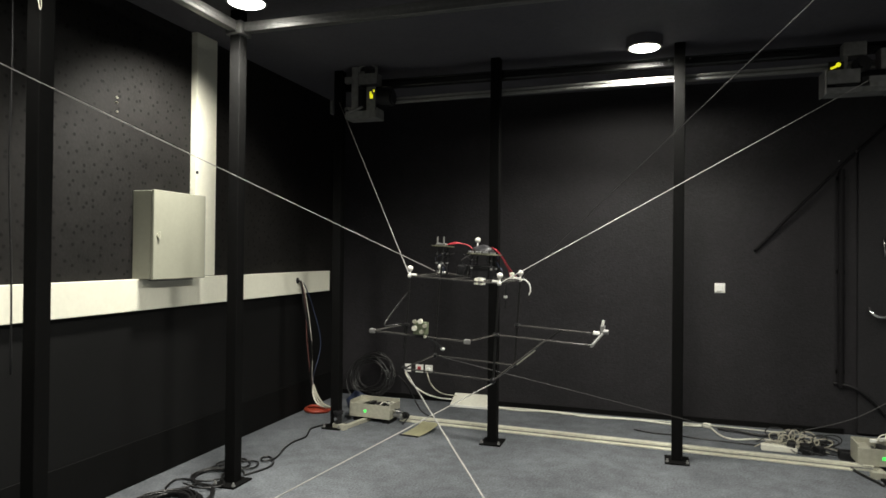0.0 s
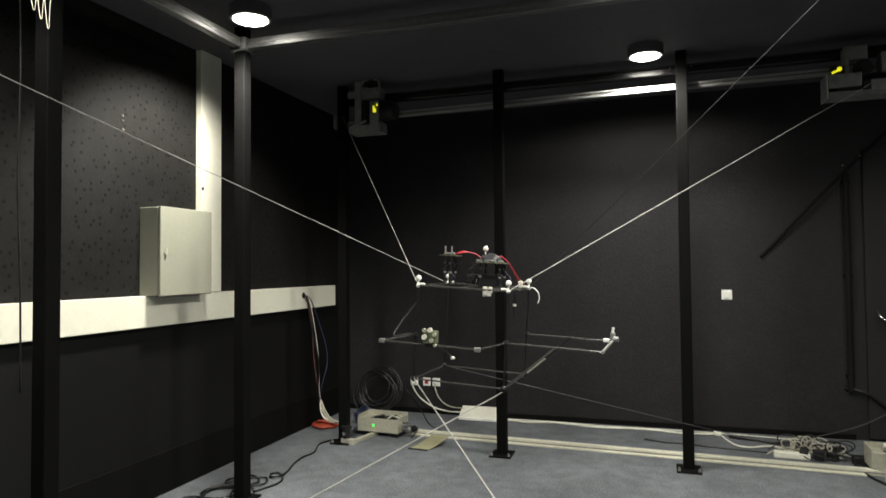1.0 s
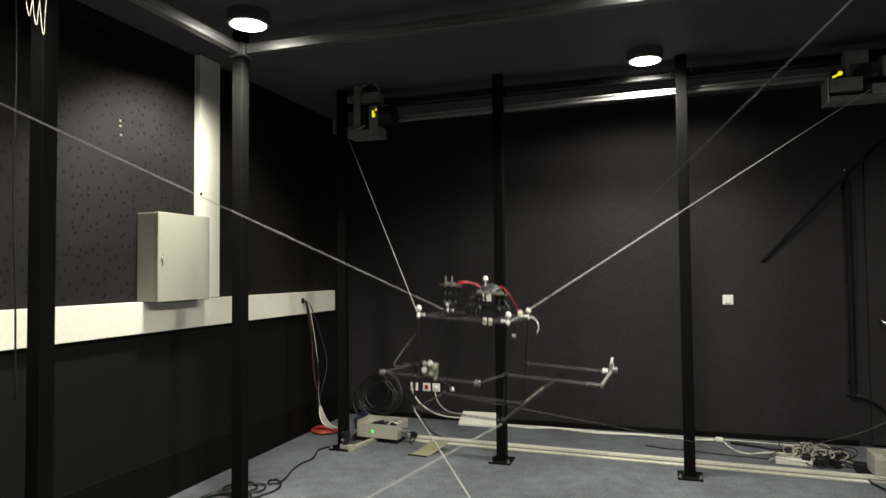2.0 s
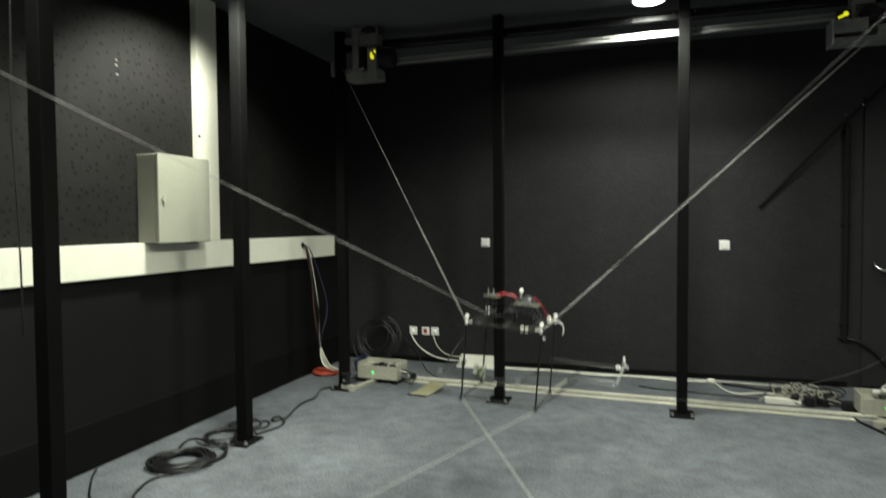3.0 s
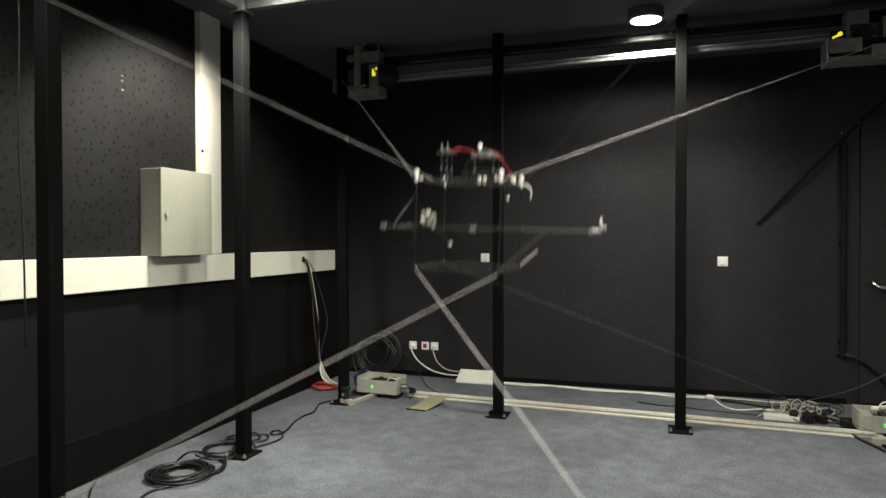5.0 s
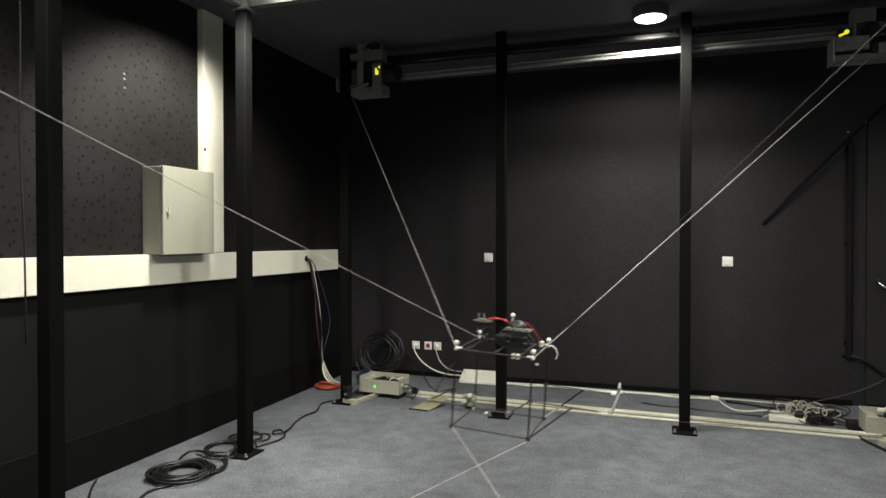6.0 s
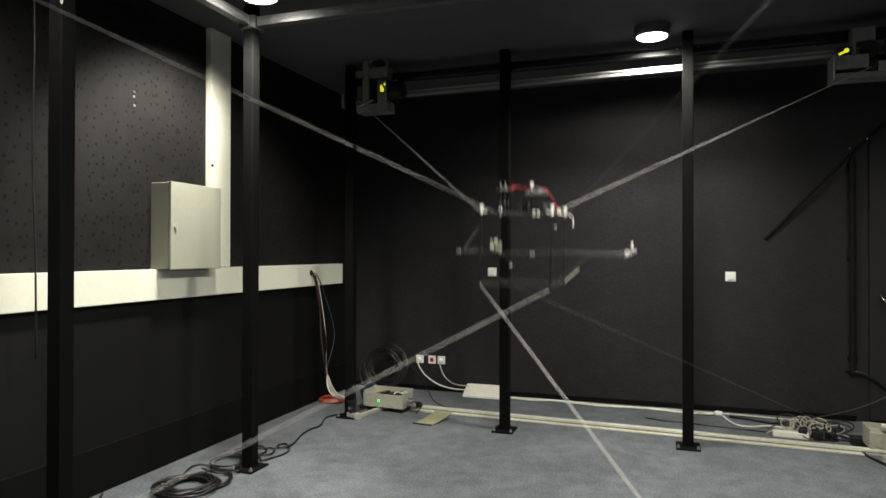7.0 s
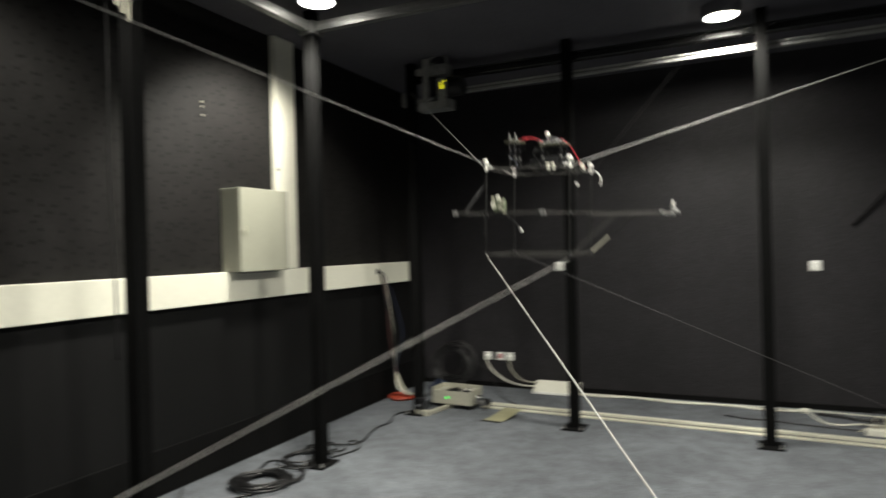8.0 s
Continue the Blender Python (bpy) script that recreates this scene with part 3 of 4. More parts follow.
tube(bm, [(-0.06, -0.06, 0.045), (-0.03, -0.07, 0.066), (0.04, -0.065, 0.062), (0.085, -0.05, 0.035)], 0.011)
part("handle", bm, ORANGE, reel, smooth=True)
bag = thing("blue_bag", "dark blue crumpled bag behind the post", "bag", pose(-0.10, 0.62, 0))
bm = bmesh.new()
ball(bm, (0, 0, 0.07), 0.13, 24, 16, (0.7, 0.5, 0.55))
for v in bm.verts:
    v.co += 0.045 * noise.noise_vector(v.co * 13)
    v.co.z = max(v.co.z, 0.0)
part("cloth", bm, BLUE, bag, smooth=True)


def cable_coil(label, at, radius, turns, r, spread, lean=0.0):
    c = thing("cable_coil", label, "cable coil", at, group="cable coils")
    for k in range(turns):
        bm = bmesh.new()
        rr = radius * random.uniform(0.80, 1.08)
        ox, oy, oz = random.uniform(-spread, spread), random.uniform(-spread, spread), r * (1 + 1.4 * (k % 4))
        pts = [(ox + rr * math.cos(a), oy + rr * random.uniform(0.94, 1.04) * math.sin(a), oz + random.uniform(0, r)) for a in [j * math.tau / 14 for j in range(15)]]
        pts[-1] = (pts[0][0], pts[0][1], pts[0][2] + 0.5 * r)
        tube(bm, pts, r, 6, 4)
        part("turn", bm, RUBBER, c, smooth=True)
    return c


random.seed(11)
cable_coil("coil of black cable leaning against the back wall", pose(-0.115, 0.98, 0.225, 76, 0, 8), 0.185, 11, 0.006, 0.065)
cable_coil("coil of black cable lying on the carpet", pose(-0.12, -1.80, 0.002), 0.15, 16, 0.006, 0.035)
bundle = [(0.03, -1.78, 0.012), (0.05, -1.64, 0.012), (-0.04, -1.52, 0.014), (-0.18, -1.48, 0.014), (-0.28, -1.38, 0.012), (-0.26, -1.26, 0.014), (-0.14, -1.22, 0.016)]
tails = [
    [(-0.06, -1.32, 0.02), (-0.12, -1.44, 0.02), (-0.26, -1.46, 0.018)],
    [(-0.02, -1.12, 0.012), (-0.08, -1.00, 0.012), (-0.22, -1.08, 0.012), (-0.30, -1.24, 0.010)],
    [(-0.08, -1.08, 0.010), (-0.20, -0.98, 0.010), (-0.30, -1.10, 0.010), (-0.22, -1.24, 0.02)],
    [(-0.10, -1.34, 0.022), (0.0, -1.47, 0.018), (-0.1, -1.56, 0.02), (-0.24, -1.52, 0.02)],
    [(-0.05, -1.2, 0.012), (0.0, -1.25, 0.009)],
]
for tail_ in tails:
    pts = [(x + random.uniform(-.018, .018), y + random.uniform(-.018, .018), z + random.uniform(-.004, .008)) for x, y, z in bundle]
    loose_cable("black cable in loose loops on the carpet", pts + tail_, 0.006, RUBBER)
loose_cable("black cable in loose loops on the carpet", [(-0.24, -1.68, 0.012), (-0.30, -1.60, 0.012), (-0.34, -1.46, 0.010), (-0.24, -1.44, 0.012), (-0.16, -1.52, 0.02), (-0.24, -1.64, 0.014), (-0.30, -1.70, 0.012)], 0.006, RUBBER)
loose_cable("black cable running along the carpet to the post", [(0.0, -1.25, 0.009), (0.03, -1.17, 0.008), (0.055, -1.08, 0.008), (0.045, -1.0, 0.008), (0.0, -0.93, 0.008), (-0.06, -0.88, 0.010), (-0.09, -0.92, 0.010), (-0.05, -0.98, 0.012), (0.0, -0.94, 0.014), (-0.02, -0.82, 0.008), (-0.07, -0.66, 0.008), (-0.09, -0.50, 0.008), (-0.07, -0.38, 0.008), (-0.11, -0.26, 0.008), (-0.15, -0.14, 0.008), (-0.11, -0.02, 0.008), (-0.06, 0.05, 0.008)], 0.0065, RUBBER)
loose_cable("black cable trailing from the coil over the carpet", [(-0.05, -1.95, 0.008), (-0.10, -2.05, 0.008), (-0.06, -2.2, 0.008), (0.03, -2.36, 0.008), (0.04, -2.6, 0.008), (0.09, -3.1, 0.008)], 0.007, RUBBER)
loose_cable("thin black cable along the carpet by the skirting", [(-0.50, -2.02, 0.007), (-0.40, -2.15, 0.007), (-0.22, -2.33, 0.007), (-0.05, -2.42, 0.007), (0.1, -2.7, 0.007)], 0.006, RUBBER)
for k, (hx, hy) in enumerate(((-0.32, -2.50), (-0.30, -2.62))):
    loose_cable("thin dark cable hanging from the ceiling beside the duct", [(hx, hy, CEIL - 0.005), (hx + 0.005, hy + 0.01 * k, 2.3), (hx - 0.005, hy - 0.01 + 0.02 * k, 1.8), (hx + 0.005, hy + 0.02, 1.3), (hx, hy + 0.03, 0.85)], 0.0045, RUBBER, "hanging cables")
for k in range(3):
    loose_cable("thin pale cable looped at the head of the post", [(-0.03 + 0.03 * k, -2.775, CEIL - 0.004), (-0.02 + 0.035 * k, -2.79, 2.56), (0.0 + 0.04 * k, -2.80, 2.48 - 0.045 * k), (0.012 + 0.04 * k, -2.80, 2.455 - 0.04 * k), (0.022 + 0.036 * k, -2.80, 2.50 - 0.03 * k), (0.03 + 0.03 * k, -2.785, 2.62), (0.02 + 0.03 * k, -2.775, CEIL - 0.004)], 0.0018, DULL_CREAM, "post head cables")


# ---- upper winches ----
def tray(bm, x0, y0, z0, x1, y1, z1, wall=0.006):
    """An open sheet-metal tray: a bottom and four low sides."""
    box(bm, x0, y0, z0, x1, y1, z0 + wall, bevel=0.0015)
    box(bm, x0, y0, z0 + wall, x1, y0 + wall, z1, bevel=0.0015)
    box(bm, x0, y1 - wall, z0 + wall, x1, y1, z1, bevel=0.0015)
    box(bm, x0, y0 + wall, z0 + wall, x0 + wall, y1 - wall, z1 + 0.02, bevel=0.0015)
    box(bm, x1 - wall, y0 + wall, z0 + wall, x1, y1 - wall, z1 + 0.02, bevel=0.0015)
    return bm


def upper_winch(at, label):
    w = thing("upper_winch", label, "winch", at, group="upper winches")
    part("tray", tray(bmesh.new(), -0.135, -0.09, -0.185, 0.135, 0.06, -0.125), WINCH_METAL, w, "grey sheet-metal tray")
    part("upright", block(-0.085, -0.085, -0.1785, -0.028, -0.075, 0.225, bevel=0.003), WINCH_METAL, w, "upright grey plate")
    part("back_upright", block(-0.085, 0.04, -0.1785, -0.028, 0.05, 0.225, bevel=0.003), WINCH_METAL, w)
    part("gearbox", block(-0.0275, -0.085, 0.082, 0.132, 0.02, 0.168, bevel=0.006), WINCH_METAL, w, "square grey gearbox")
    for bx in (-0.005, 0.105):
        bm = bmesh.new()
        rod(bm, (bx, -0.0855, 0.15), (bx, -0.092, 0.15), 0.007, 8)
        part("bolt", bm, GREY_METAL, w)
    bm = bmesh.new()
    tube(bm, [(-0.03, -0.06, 0.19), (-0.02, -0.06, 0.226), (0.03, -0.06, 0.243), (0.08, -0.06, 0.240), (0.115, -0.06, 0.215), (0.118, -0.06, 0.169)], 0.011)
    part("cable_guard", bm, GREY_METAL, w, "dark bent cable guard", smooth=True)
    part("stub", block(-0.155, -0.07, 0.105, -0.0855, -0.03, 0.155, bevel=0.005), GREY_METAL, w)
    bm = bmesh.new()
    rod(bm, (-0.02, -0.02, -0.1), (-0.02, -0.02, 0.075), 0.048, 20)
    rod(bm, (-0.02, -0.02, 0.052), (-0.02, -0.02, 0.062), 0.062, 20)
    rod(bm, (-0.02, -0.02, -0.10), (-0.02, -0.02, -0.09), 0.062, 20)
    part("drum", bm, BLACK, w, "black cable drum")
    bm = bmesh.new()
    rod(bm, (-0.115, -0.088, -0.135), (0.02, -0.096, -0.098), 0.011, 10)
    part("tension_bar", bm, WINCH_METAL, w, "slanting grey tension bar")
    bm = bmesh.new()
    rod(bm, (0.128, -0.02, -0.016), (0.24, -0.02, -0.016), 0.072, 22)
    rod(bm, (0.24, -0.02, -0.016), (0.25, -0.02, -0.016), 0.055, 22)
    part("motor", bm, BLACK, w, "black round motor")
    part("display_frame", block(0.05, -0.098, -0.15, 0.127, -0.0905, 0.055, bevel=0.003), GREY_METAL, w)
    part("display", block(0.080, -0.102, -0.036, 0.094, -0.0985, 0.016, bevel=0.002), YELLOW_LED, w, "glowing yellow digit")
    part("display", block(0.0945, -0.102, -0.036, 0.106, -0.0985, -0.006, bevel=0.002), YELLOW_LED, w, "glowing yellow digit")
    part("display", block(0.108, -0.102, 0.012, 0.120, -0.0985, 0.030, bevel=0.002), YELLOW_LED, w, "glowing yellow dot")
    part("side_plate", block(-0.296, -0.04, -0.125, -0.274, 0.03, -0.014, bevel=0.003), WINCH_METAL, w)
    part("arm", block(-0.2735, 0.037, -0.09, -0.1355, 0.05, -0.06, bevel=0.002), GREY_METAL, w)
    return w


upper_winch(pose(0.242, -0.03, 2.652), "grey metal cable winch with a yellow display on the rail")
rw = thing("upper_winch", "wide grey metal cable winch with a yellow display on the rail", "winch", pose(3.65, -0.03, 2.60), group="upper winches")
part("tray", tray(bmesh.new(), -0.180, -0.085, -0.150, 0.178, 0.06, -0.112), WINCH_METAL, rw, "wide grey sheet-metal tray")
part("front_plate", block(-0.176, -0.098, -0.092, 0.008, -0.0855, -0.004, bevel=0.003), WINCH_METAL, rw)
part("slot", block(-0.125, -0.0995, -0.106, -0.004, -0.0855, -0.0925), BLACK, rw, "dark slot under the front plate")
part("front_plate", block(0.058, -0.098, -0.125, 0.165, -0.0855, -0.055, bevel=0.003), WINCH_METAL, rw)
part("end_plate", block(-0.1885, -0.10, -0.154, -0.1805, 0.062, 0.0, bevel=0.002), ALU, rw, "bright end plate")
part("end_plate", block(0.1785, -0.10, -0.154, 0.1865, 0.062, 0.03, bevel=0.002), ALU, rw, "bright end plate")
part("rope_guide", block(0.018, -0.10, -0.115, 0.05, -0.0855, -0.06, bevel=0.002), BLACK, rw)
bm = bmesh.new()
rod(bm, (-0.16, 0.0, -0.05), (0.16, 0.0, -0.05), 0.055, 20)
part("drum", bm, BLACK, rw, "black cable drum")
part("motor_frame", block(0.128, -0.06, -0.005, 0.194, 0.05, 0.126, bevel=0.006), GREY_METAL, rw)
part("gearbox", block(-0.072, -0.05, 0.0905, 0.057, 0.05, 0.182, bevel=0.008), GREY_METAL, rw, "dark grey gearbox")
part("upright", block(-0.072, -0.05, -0.001, -0.05, 0.05, 0.0895, bevel=0.003), GREY_METAL, rw)
bm = bmesh.new()
rod(bm, (0.026, 0.02, 0.03), (0.026, -0.085, 0.03), 0.022, 18)
rod(bm, (0.026, -0.03, 0.03), (0.026, -0.04, 0.03), 0.052, 22)
rod(bm, (0.026, -0.06, 0.03), (0.026, -0.07, 0.03), 0.052, 22)
part("pulley", bm, BLACK, rw, "black pulley wheel")
bm = bmesh.new()
tube(bm, [(-0.15, -0.068, 0.012), (-0.13, -0.07, 0.020), (-0.112, -0.07, 0.028)], 0.007)
ball(bm, (-0.108, -0.07, 0.034), 0.014)
part("display", bm, YELLOW_LED, rw, "glowing yellow display")
part("display_frame", block(-0.16, -0.0595, 0.001, -0.0745, -0.05, 0.06, bevel=0.003), BLACK, rw)


# ---- far right of the back wall: black door with its pull handle, dark tubes ----
dr = tagged(thing("door_1", "black door leaf with a bright curved handle", "door", pose(3.99, ROOM_Y1, 0)), kind="structure")
part("leaf", block(0.0, -0.03, 0.02, 0.92, -0.002, 2.32, bevel=0.004), WALL, dr)
bm = bmesh.new()
tube(bm, [(0.075, -0.031, 1.02), (0.08, -0.07, 0.985), (0.12, -0.085, 0.955), (0.18, -0.085, 0.955), (0.225, -0.07, 0.985), (0.235, -0.031, 1.03)], 0.013)
part("handle", bm, CHROME, dr, "bright curved handle", smooth=True)
bm = bmesh.new()
tube(bm, [(0.175, -0.031, 1.58), (0.165, -0.06, 1.53), (0.175, -0.06, 1.46), (0.18, -0.031, 1.42)], 0.007)
part("latch", bm, CHROME, dr, "bright latch", smooth=True)
# dark upright and diagonal lines on the wall, drawn as solid tubes
st = thing("conduit", "dark vertical pipe on the back wall", "conduit", pose(3.87, ROOM_Y1 - 0.03, 0))
bm = bmesh.new()
rod(bm, (0, 0, 0.38), (0, 0, 2.12), 0.022, 12)
part("pipe", bm, DULL_BLACK, st)
for cz in (0.5, 1.3, 2.05):
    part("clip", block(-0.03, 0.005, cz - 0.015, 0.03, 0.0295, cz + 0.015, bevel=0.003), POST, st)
dg = thing("diagonal_tube", "dark diagonal tube running up the back wall", "stay", pose(0, ROOM_Y1 - 0.06, 0))
bm = bmesh.new()
tube(bm, [(3.24, 0.045, 1.46), (3.36, 0.035, 1.59), (3.5, 0.02, 1.75), (3.87, 0.0, 2.15), (4.2, 0.0, 2.48), (4.5, 0.0, 2.79)], 0.013)
part("tube_run", bm, DULL_BLACK, dg, smooth=True)
bm = bmesh.new()
for gx in (3.84, 3.96):
    ball(bm, (gx, -0.022, 2.18 + (gx - 3.84) * 0.6), 0.010)
part("bolt", bm, CHROME, dg)
hk = thing("wall_hook", "black bent hook with a drooping cable on the back wall", "hook", pose(3.83, ROOM_Y1 - 0.02, 0.40))
bm = bmesh.new()
tube(bm, [(0, 0.015, 0), (0.06, -0.02, 0.0), (0.15, -0.03, -0.03), (0.26, -0.03, -0.12), (0.34, -0.03, -0.22)], 0.012)
part("arm", bm, RUBBER, hk, smooth=True)
loose_cable("thin grey cable drooping from the wall to the floor", [(4.25, 1.12, 0.33), (4.0, 1.08, 0.18), (3.8, 1.05, 0.10), (3.5, 1.0, 0.02)], 0.004, DIM_ROPE)


# ---- the cable-driven platform ----
HX, HY, HZ = 0.185, 0.179, 0.372
MID = -0.197
TUBE_R = 0.0034
platform = thing("cable_robot_platform", "black carbon-tube cube platform hung on eight thin cables, carrying electronics", "cable robot")


def pbar(name, a, b, r=TUBE_R, mat=CARBON_LIT, label=""):
    bm = bmesh.new()
    rod(bm, a, b, r, 10)
    return part(name, bm, mat, platform, label, smooth=False)


CORNERS = [(-HX, -HY), (HX, -HY), (HX, HY), (-HX, HY)]
for i, (x, y) in enumerate(CORNERS):
    x2, y2 = CORNERS[(i + 1) % 4]
    pbar("top_tube", (x, y, 0), (x2, y2, 0))
    pbar("bottom_tube", (x, y, -HZ), (x2, y2, -HZ))
    # legs take the shaded copy
    pbar("leg", (x, y, -0.004), (x, y, -HZ + 0.004), 0.0042, CARBON_SHADED)
    for z in (0.0, -HZ):
        bm = bmesh.new()
        ball(bm, (x, y, z), 0.012 if z < -0.1 else 0.009, 12, 8)
        part("corner_joint", bm, BLACK if z < -0.1 else MARKER, platform, smooth=True)
    bm = bmesh.new()
    rod(bm, (x, y, 0.008), (x, y, 0.022), 0.004, 8)
    rod(bm, (x - 0.004 * math.copysign(1, x), y, 0.006), (x - 0.028 * math.copysign(1, x), y, 0.006), 0.0045, 8)
    mk = part("marker_stalk", bm, MARKER, platform, "white marker stalk")
    bm = bmesh.new()
    ball(bm, (x, y, 0.030), 0.0118, 16, 12)
    part("marker_ball", bm, MARKER, mk, "pale reflective marker ball", smooth=True)

# mid frame with a forward and a sideways extension
FWD, SIDE = -0.42, 0.545
pbar("arm_tube", (-HX - 0.01, -HY, MID), (-HX - 0.035, FWD, MID))
pbar("arm_tube", (HX, -HY, MID), (HX - 0.04, FWD, MID))
pbar("arm_tube", (-HX - 0.04, FWD, MID), (HX - 0.035, FWD, MID))
pbar("arm_tube", (HX, -HY, MID), (SIDE, -HY, MID))
pbar("arm_tube", (HX, HY, MID), (SIDE, HY, MID))
pbar("arm_end", (SIDE, -HY - 0.006, MID), (SIDE, HY + 0.01, MID), 0.006, ALU, "pale metal end bar")
for a, b in (((HX, -HY, -HZ), (0.375, -HY, MID)), ((HX, HY, -HZ), (0.375, HY, MID))):
    # the rear brace takes the shaded copy, the front one the lit copy
    brace = pbar("brace", a, b, 0.0042, CARBON_SHADED if a[1] > 0 else CARBON_LIT)
    if a[1] > 0:
        # pale length over the lower part of the rear brace
        bm = bmesh.new()
        rod(bm, Vector(a).lerp(Vector(b), 0.05), Vector(a).lerp(Vector(b), 0.45), 0.0050, 10)
        part("sleeve", bm, PALE_ALU, brace, "pale sleeve along the lower part of the brace")
for x, y in ((HX, -HY), (HX, HY), (-HX, -HY), (HX - 0.04, FWD), (-HX - 0.035, FWD)):
    bm = box(bmesh.new(), x - 0.011, y - 0.008, MID - 0.008, x + 0.011, y + 0.008, MID + 0.008, bevel=0.003)
    jt = part("clamp", bm, BLACK if y > FWD else GREY_METAL, platform, "black tube clamp" if y > FWD else "grey tube clamp")
    if y > FWD:
        bm = bmesh.new()
        for k in (-0.012, 0.012):
            rod(bm, (x + k * 0.6, y - 0.0082, MID), (x + k * 0.6, y - 0.013, MID), 0.0035, 8)
        part("screw", bm, CHROME, jt, "bright screws")
# end effector at the far end of the side arm
tool = part("tool_block", block(SIDE - 0.009, HY - 0.004, MID + 0.002, SIDE + 0.010, HY + 0.016, MID + 0.036, bevel=0.004), GREY_METAL, platform, "small tool head")
bm = bmesh.new()
rod(bm, (SIDE, HY, MID + 0.036), (SIDE + 0.002, HY, MID + 0.058), 0.0055, 10)
part("tool_pin", bm, WHITE, tool, "white pin")
part("tool_clamp", block(SIDE - 0.036, HY - 0.008, MID - 0.005, SIDE - 0.012, HY + 0.008, MID + 0.010, bevel=0.003), WHITE, tool, "white clamp")
bm = bmesh.new()
rod(bm, (SIDE + 0.006, HY - 0.01, MID + 0.012), (SIDE + 0.026, HY - 0.012, MID + 0.012), 0.010, 10)
part("tool_knob", bm, GREY_METAL, tool)

# servo with pale gears on the forward bar
SX, SY = -0.030, FWD
servo = part("servo", block(SX - 0.024, SY - 0.018, MID + 0.006, SX + 0.024, SY + 0.018, MID + 0.052, bevel=0.004), PCB, platform, "pale green and white servo with gears")
part("servo_mount", block(SX - 0.018, SY - 0.012, MID - 0.007, SX + 0.018, SY + 0.012, MID + 0.0055, bevel=0.002), BLACK, servo, "black clamp of the servo")
for dx, dz, r in ((-0.018, 0.054, 0.009), (0.004, 0.056, 0.012), (0.022, 0.042, 0.010), (0.012, 0.020, 0.011), (-0.016, 0.030, 0.013), (0.026, 0.004, 0.007)):
    bm = bmesh.new()
    rod(bm, (SX + dx, SY - 0.0185, MID + dz), (SX + dx, SY - 0.028, MID + dz), r * 0.72, 9)
    part("gear", bm, CREAM if r > 0.0115 else PALE_ALU, servo)
bm = bmesh.new()
tube(bm, [(SX + 0.01, SY + 0.018, MID + 0.01), (SX + 0.015, SY + 0.05, MID - 0.01), (SX + 0.03, SY + 0.11, MID - 0.04), (-0.005, -0.25, -0.260)], 0.003)
wr = part("loose_lead", bm, RUBBER, platform, "thin dark lead with a white tip", smooth=True)
bm = bmesh.new()
ball(bm, (-0.003, -0.248, -0.263), 0.0075, 12, 8, (1.3, 1, 0.9))
part("lead_tip", bm, WHITE, wr, smooth=True)
bm = bmesh.new()
tube(bm, [(-HX, -HY + 0.01, -0.06), (-HX - 0.025, -HY - 0.01, -0.10), (-HX - 0.05, -HY - 0.06, -0.16), (-HX - 0.055, -HY - 0.09, MID), (-HX - 0.01, -HY - 0.03, MID + 0.005), (-HX, -HY - 0.012, MID - 0.03), (-HX - 0.002, -HY - 0.01, -0.29)], 0.0038)
part("loose_lead", bm, RUBBER, platform, "thin dark lead down the leg", smooth=True)
bm = bmesh.new()
tube(bm, [(HX + 0.004, HY, 0.002), (HX + 0.022, HY, 0.002), (HX + 0.042, HY, -0.016), (HX + 0.048, HY, -0.042), (HX + 0.042, HY, -0.062)], 0.0027)
part("hook", bm, WHITE, platform, "white curved hook", smooth=True)

bm = bmesh.new()
rod(bm, (HX - 0.02, 0.015, 0.002), (HX - 0.02, 0.015, -0.11), 0.004, 8)
dp = part("drop_rod", bm, BLACK, platform, "black rod with a white collar")
bm = bmesh.new()
rod(bm, (HX - 0.02, 0.015, -0.06), (HX - 0.02, 0.015, -0.07), 0.0075, 10)
part("collar", bm, WHITE, dp)
pbar("cross_rail", (HX - 0.10, 0.015, 0.002), (HX, 0.015, 0.002), 0.004)

# deck with electronics
for x in (-0.14, 0.0, 0.12):
    pbar("deck_tube", (x, -HY, 0.002), (x, HY, 0.002), 0.005)
for x in (0.093, 0.115):
    bk = part("terminal", block(x - 0.007, -HY - 0.010, -0.012, x + 0.007, -HY + 0.006, 0.012, bevel=0.003), CREAM, platform, "white terminal block")
    part("terminal_gap", block(x - 0.0072, -HY - 0.0115, -0.003, x + 0.0072, -HY - 0.0095, 0.003), BLACK, bk)


def deck(cx, cy, z, w, d, name, label, mat, disc=False):
    bm = bmesh.new()
    rod(bm, (0, 0, -0.002), (0, 0, 0.002), 0.5, 20)
    for v in bm.verts:
        v.co = (cx + v.co.x * w, cy + v.co.y * d, z + v.co.z)
    bd = part(name, bm if disc else block(cx - w / 2, cy - d / 2, z - 0.002, cx + w / 2, cy + d / 2, z + 0.002, bevel=0.001), mat, platform, label)
    near = 0.13 if disc else 0.34
    for sx in (-near, near):
        for sy in (-0.36, 0.36):
            bm = bmesh.new()
            x, y = cx + sx * w, cy + sy * d
            rod(bm, (x, y, 0.006), (x, y, z - 0.0045), 0.0035, 8)
            part("standoff", bm, BLACK, bd)
            for level in (0.42, 0.72):
                bm = bmesh.new()
                rod(bm, (x, y, z * level), (x, y, z * level + 0.007), 0.0055, 6)
                part("nut", bm, GREY_METAL if level < 0.5 else CHROME, bd)
    return bd


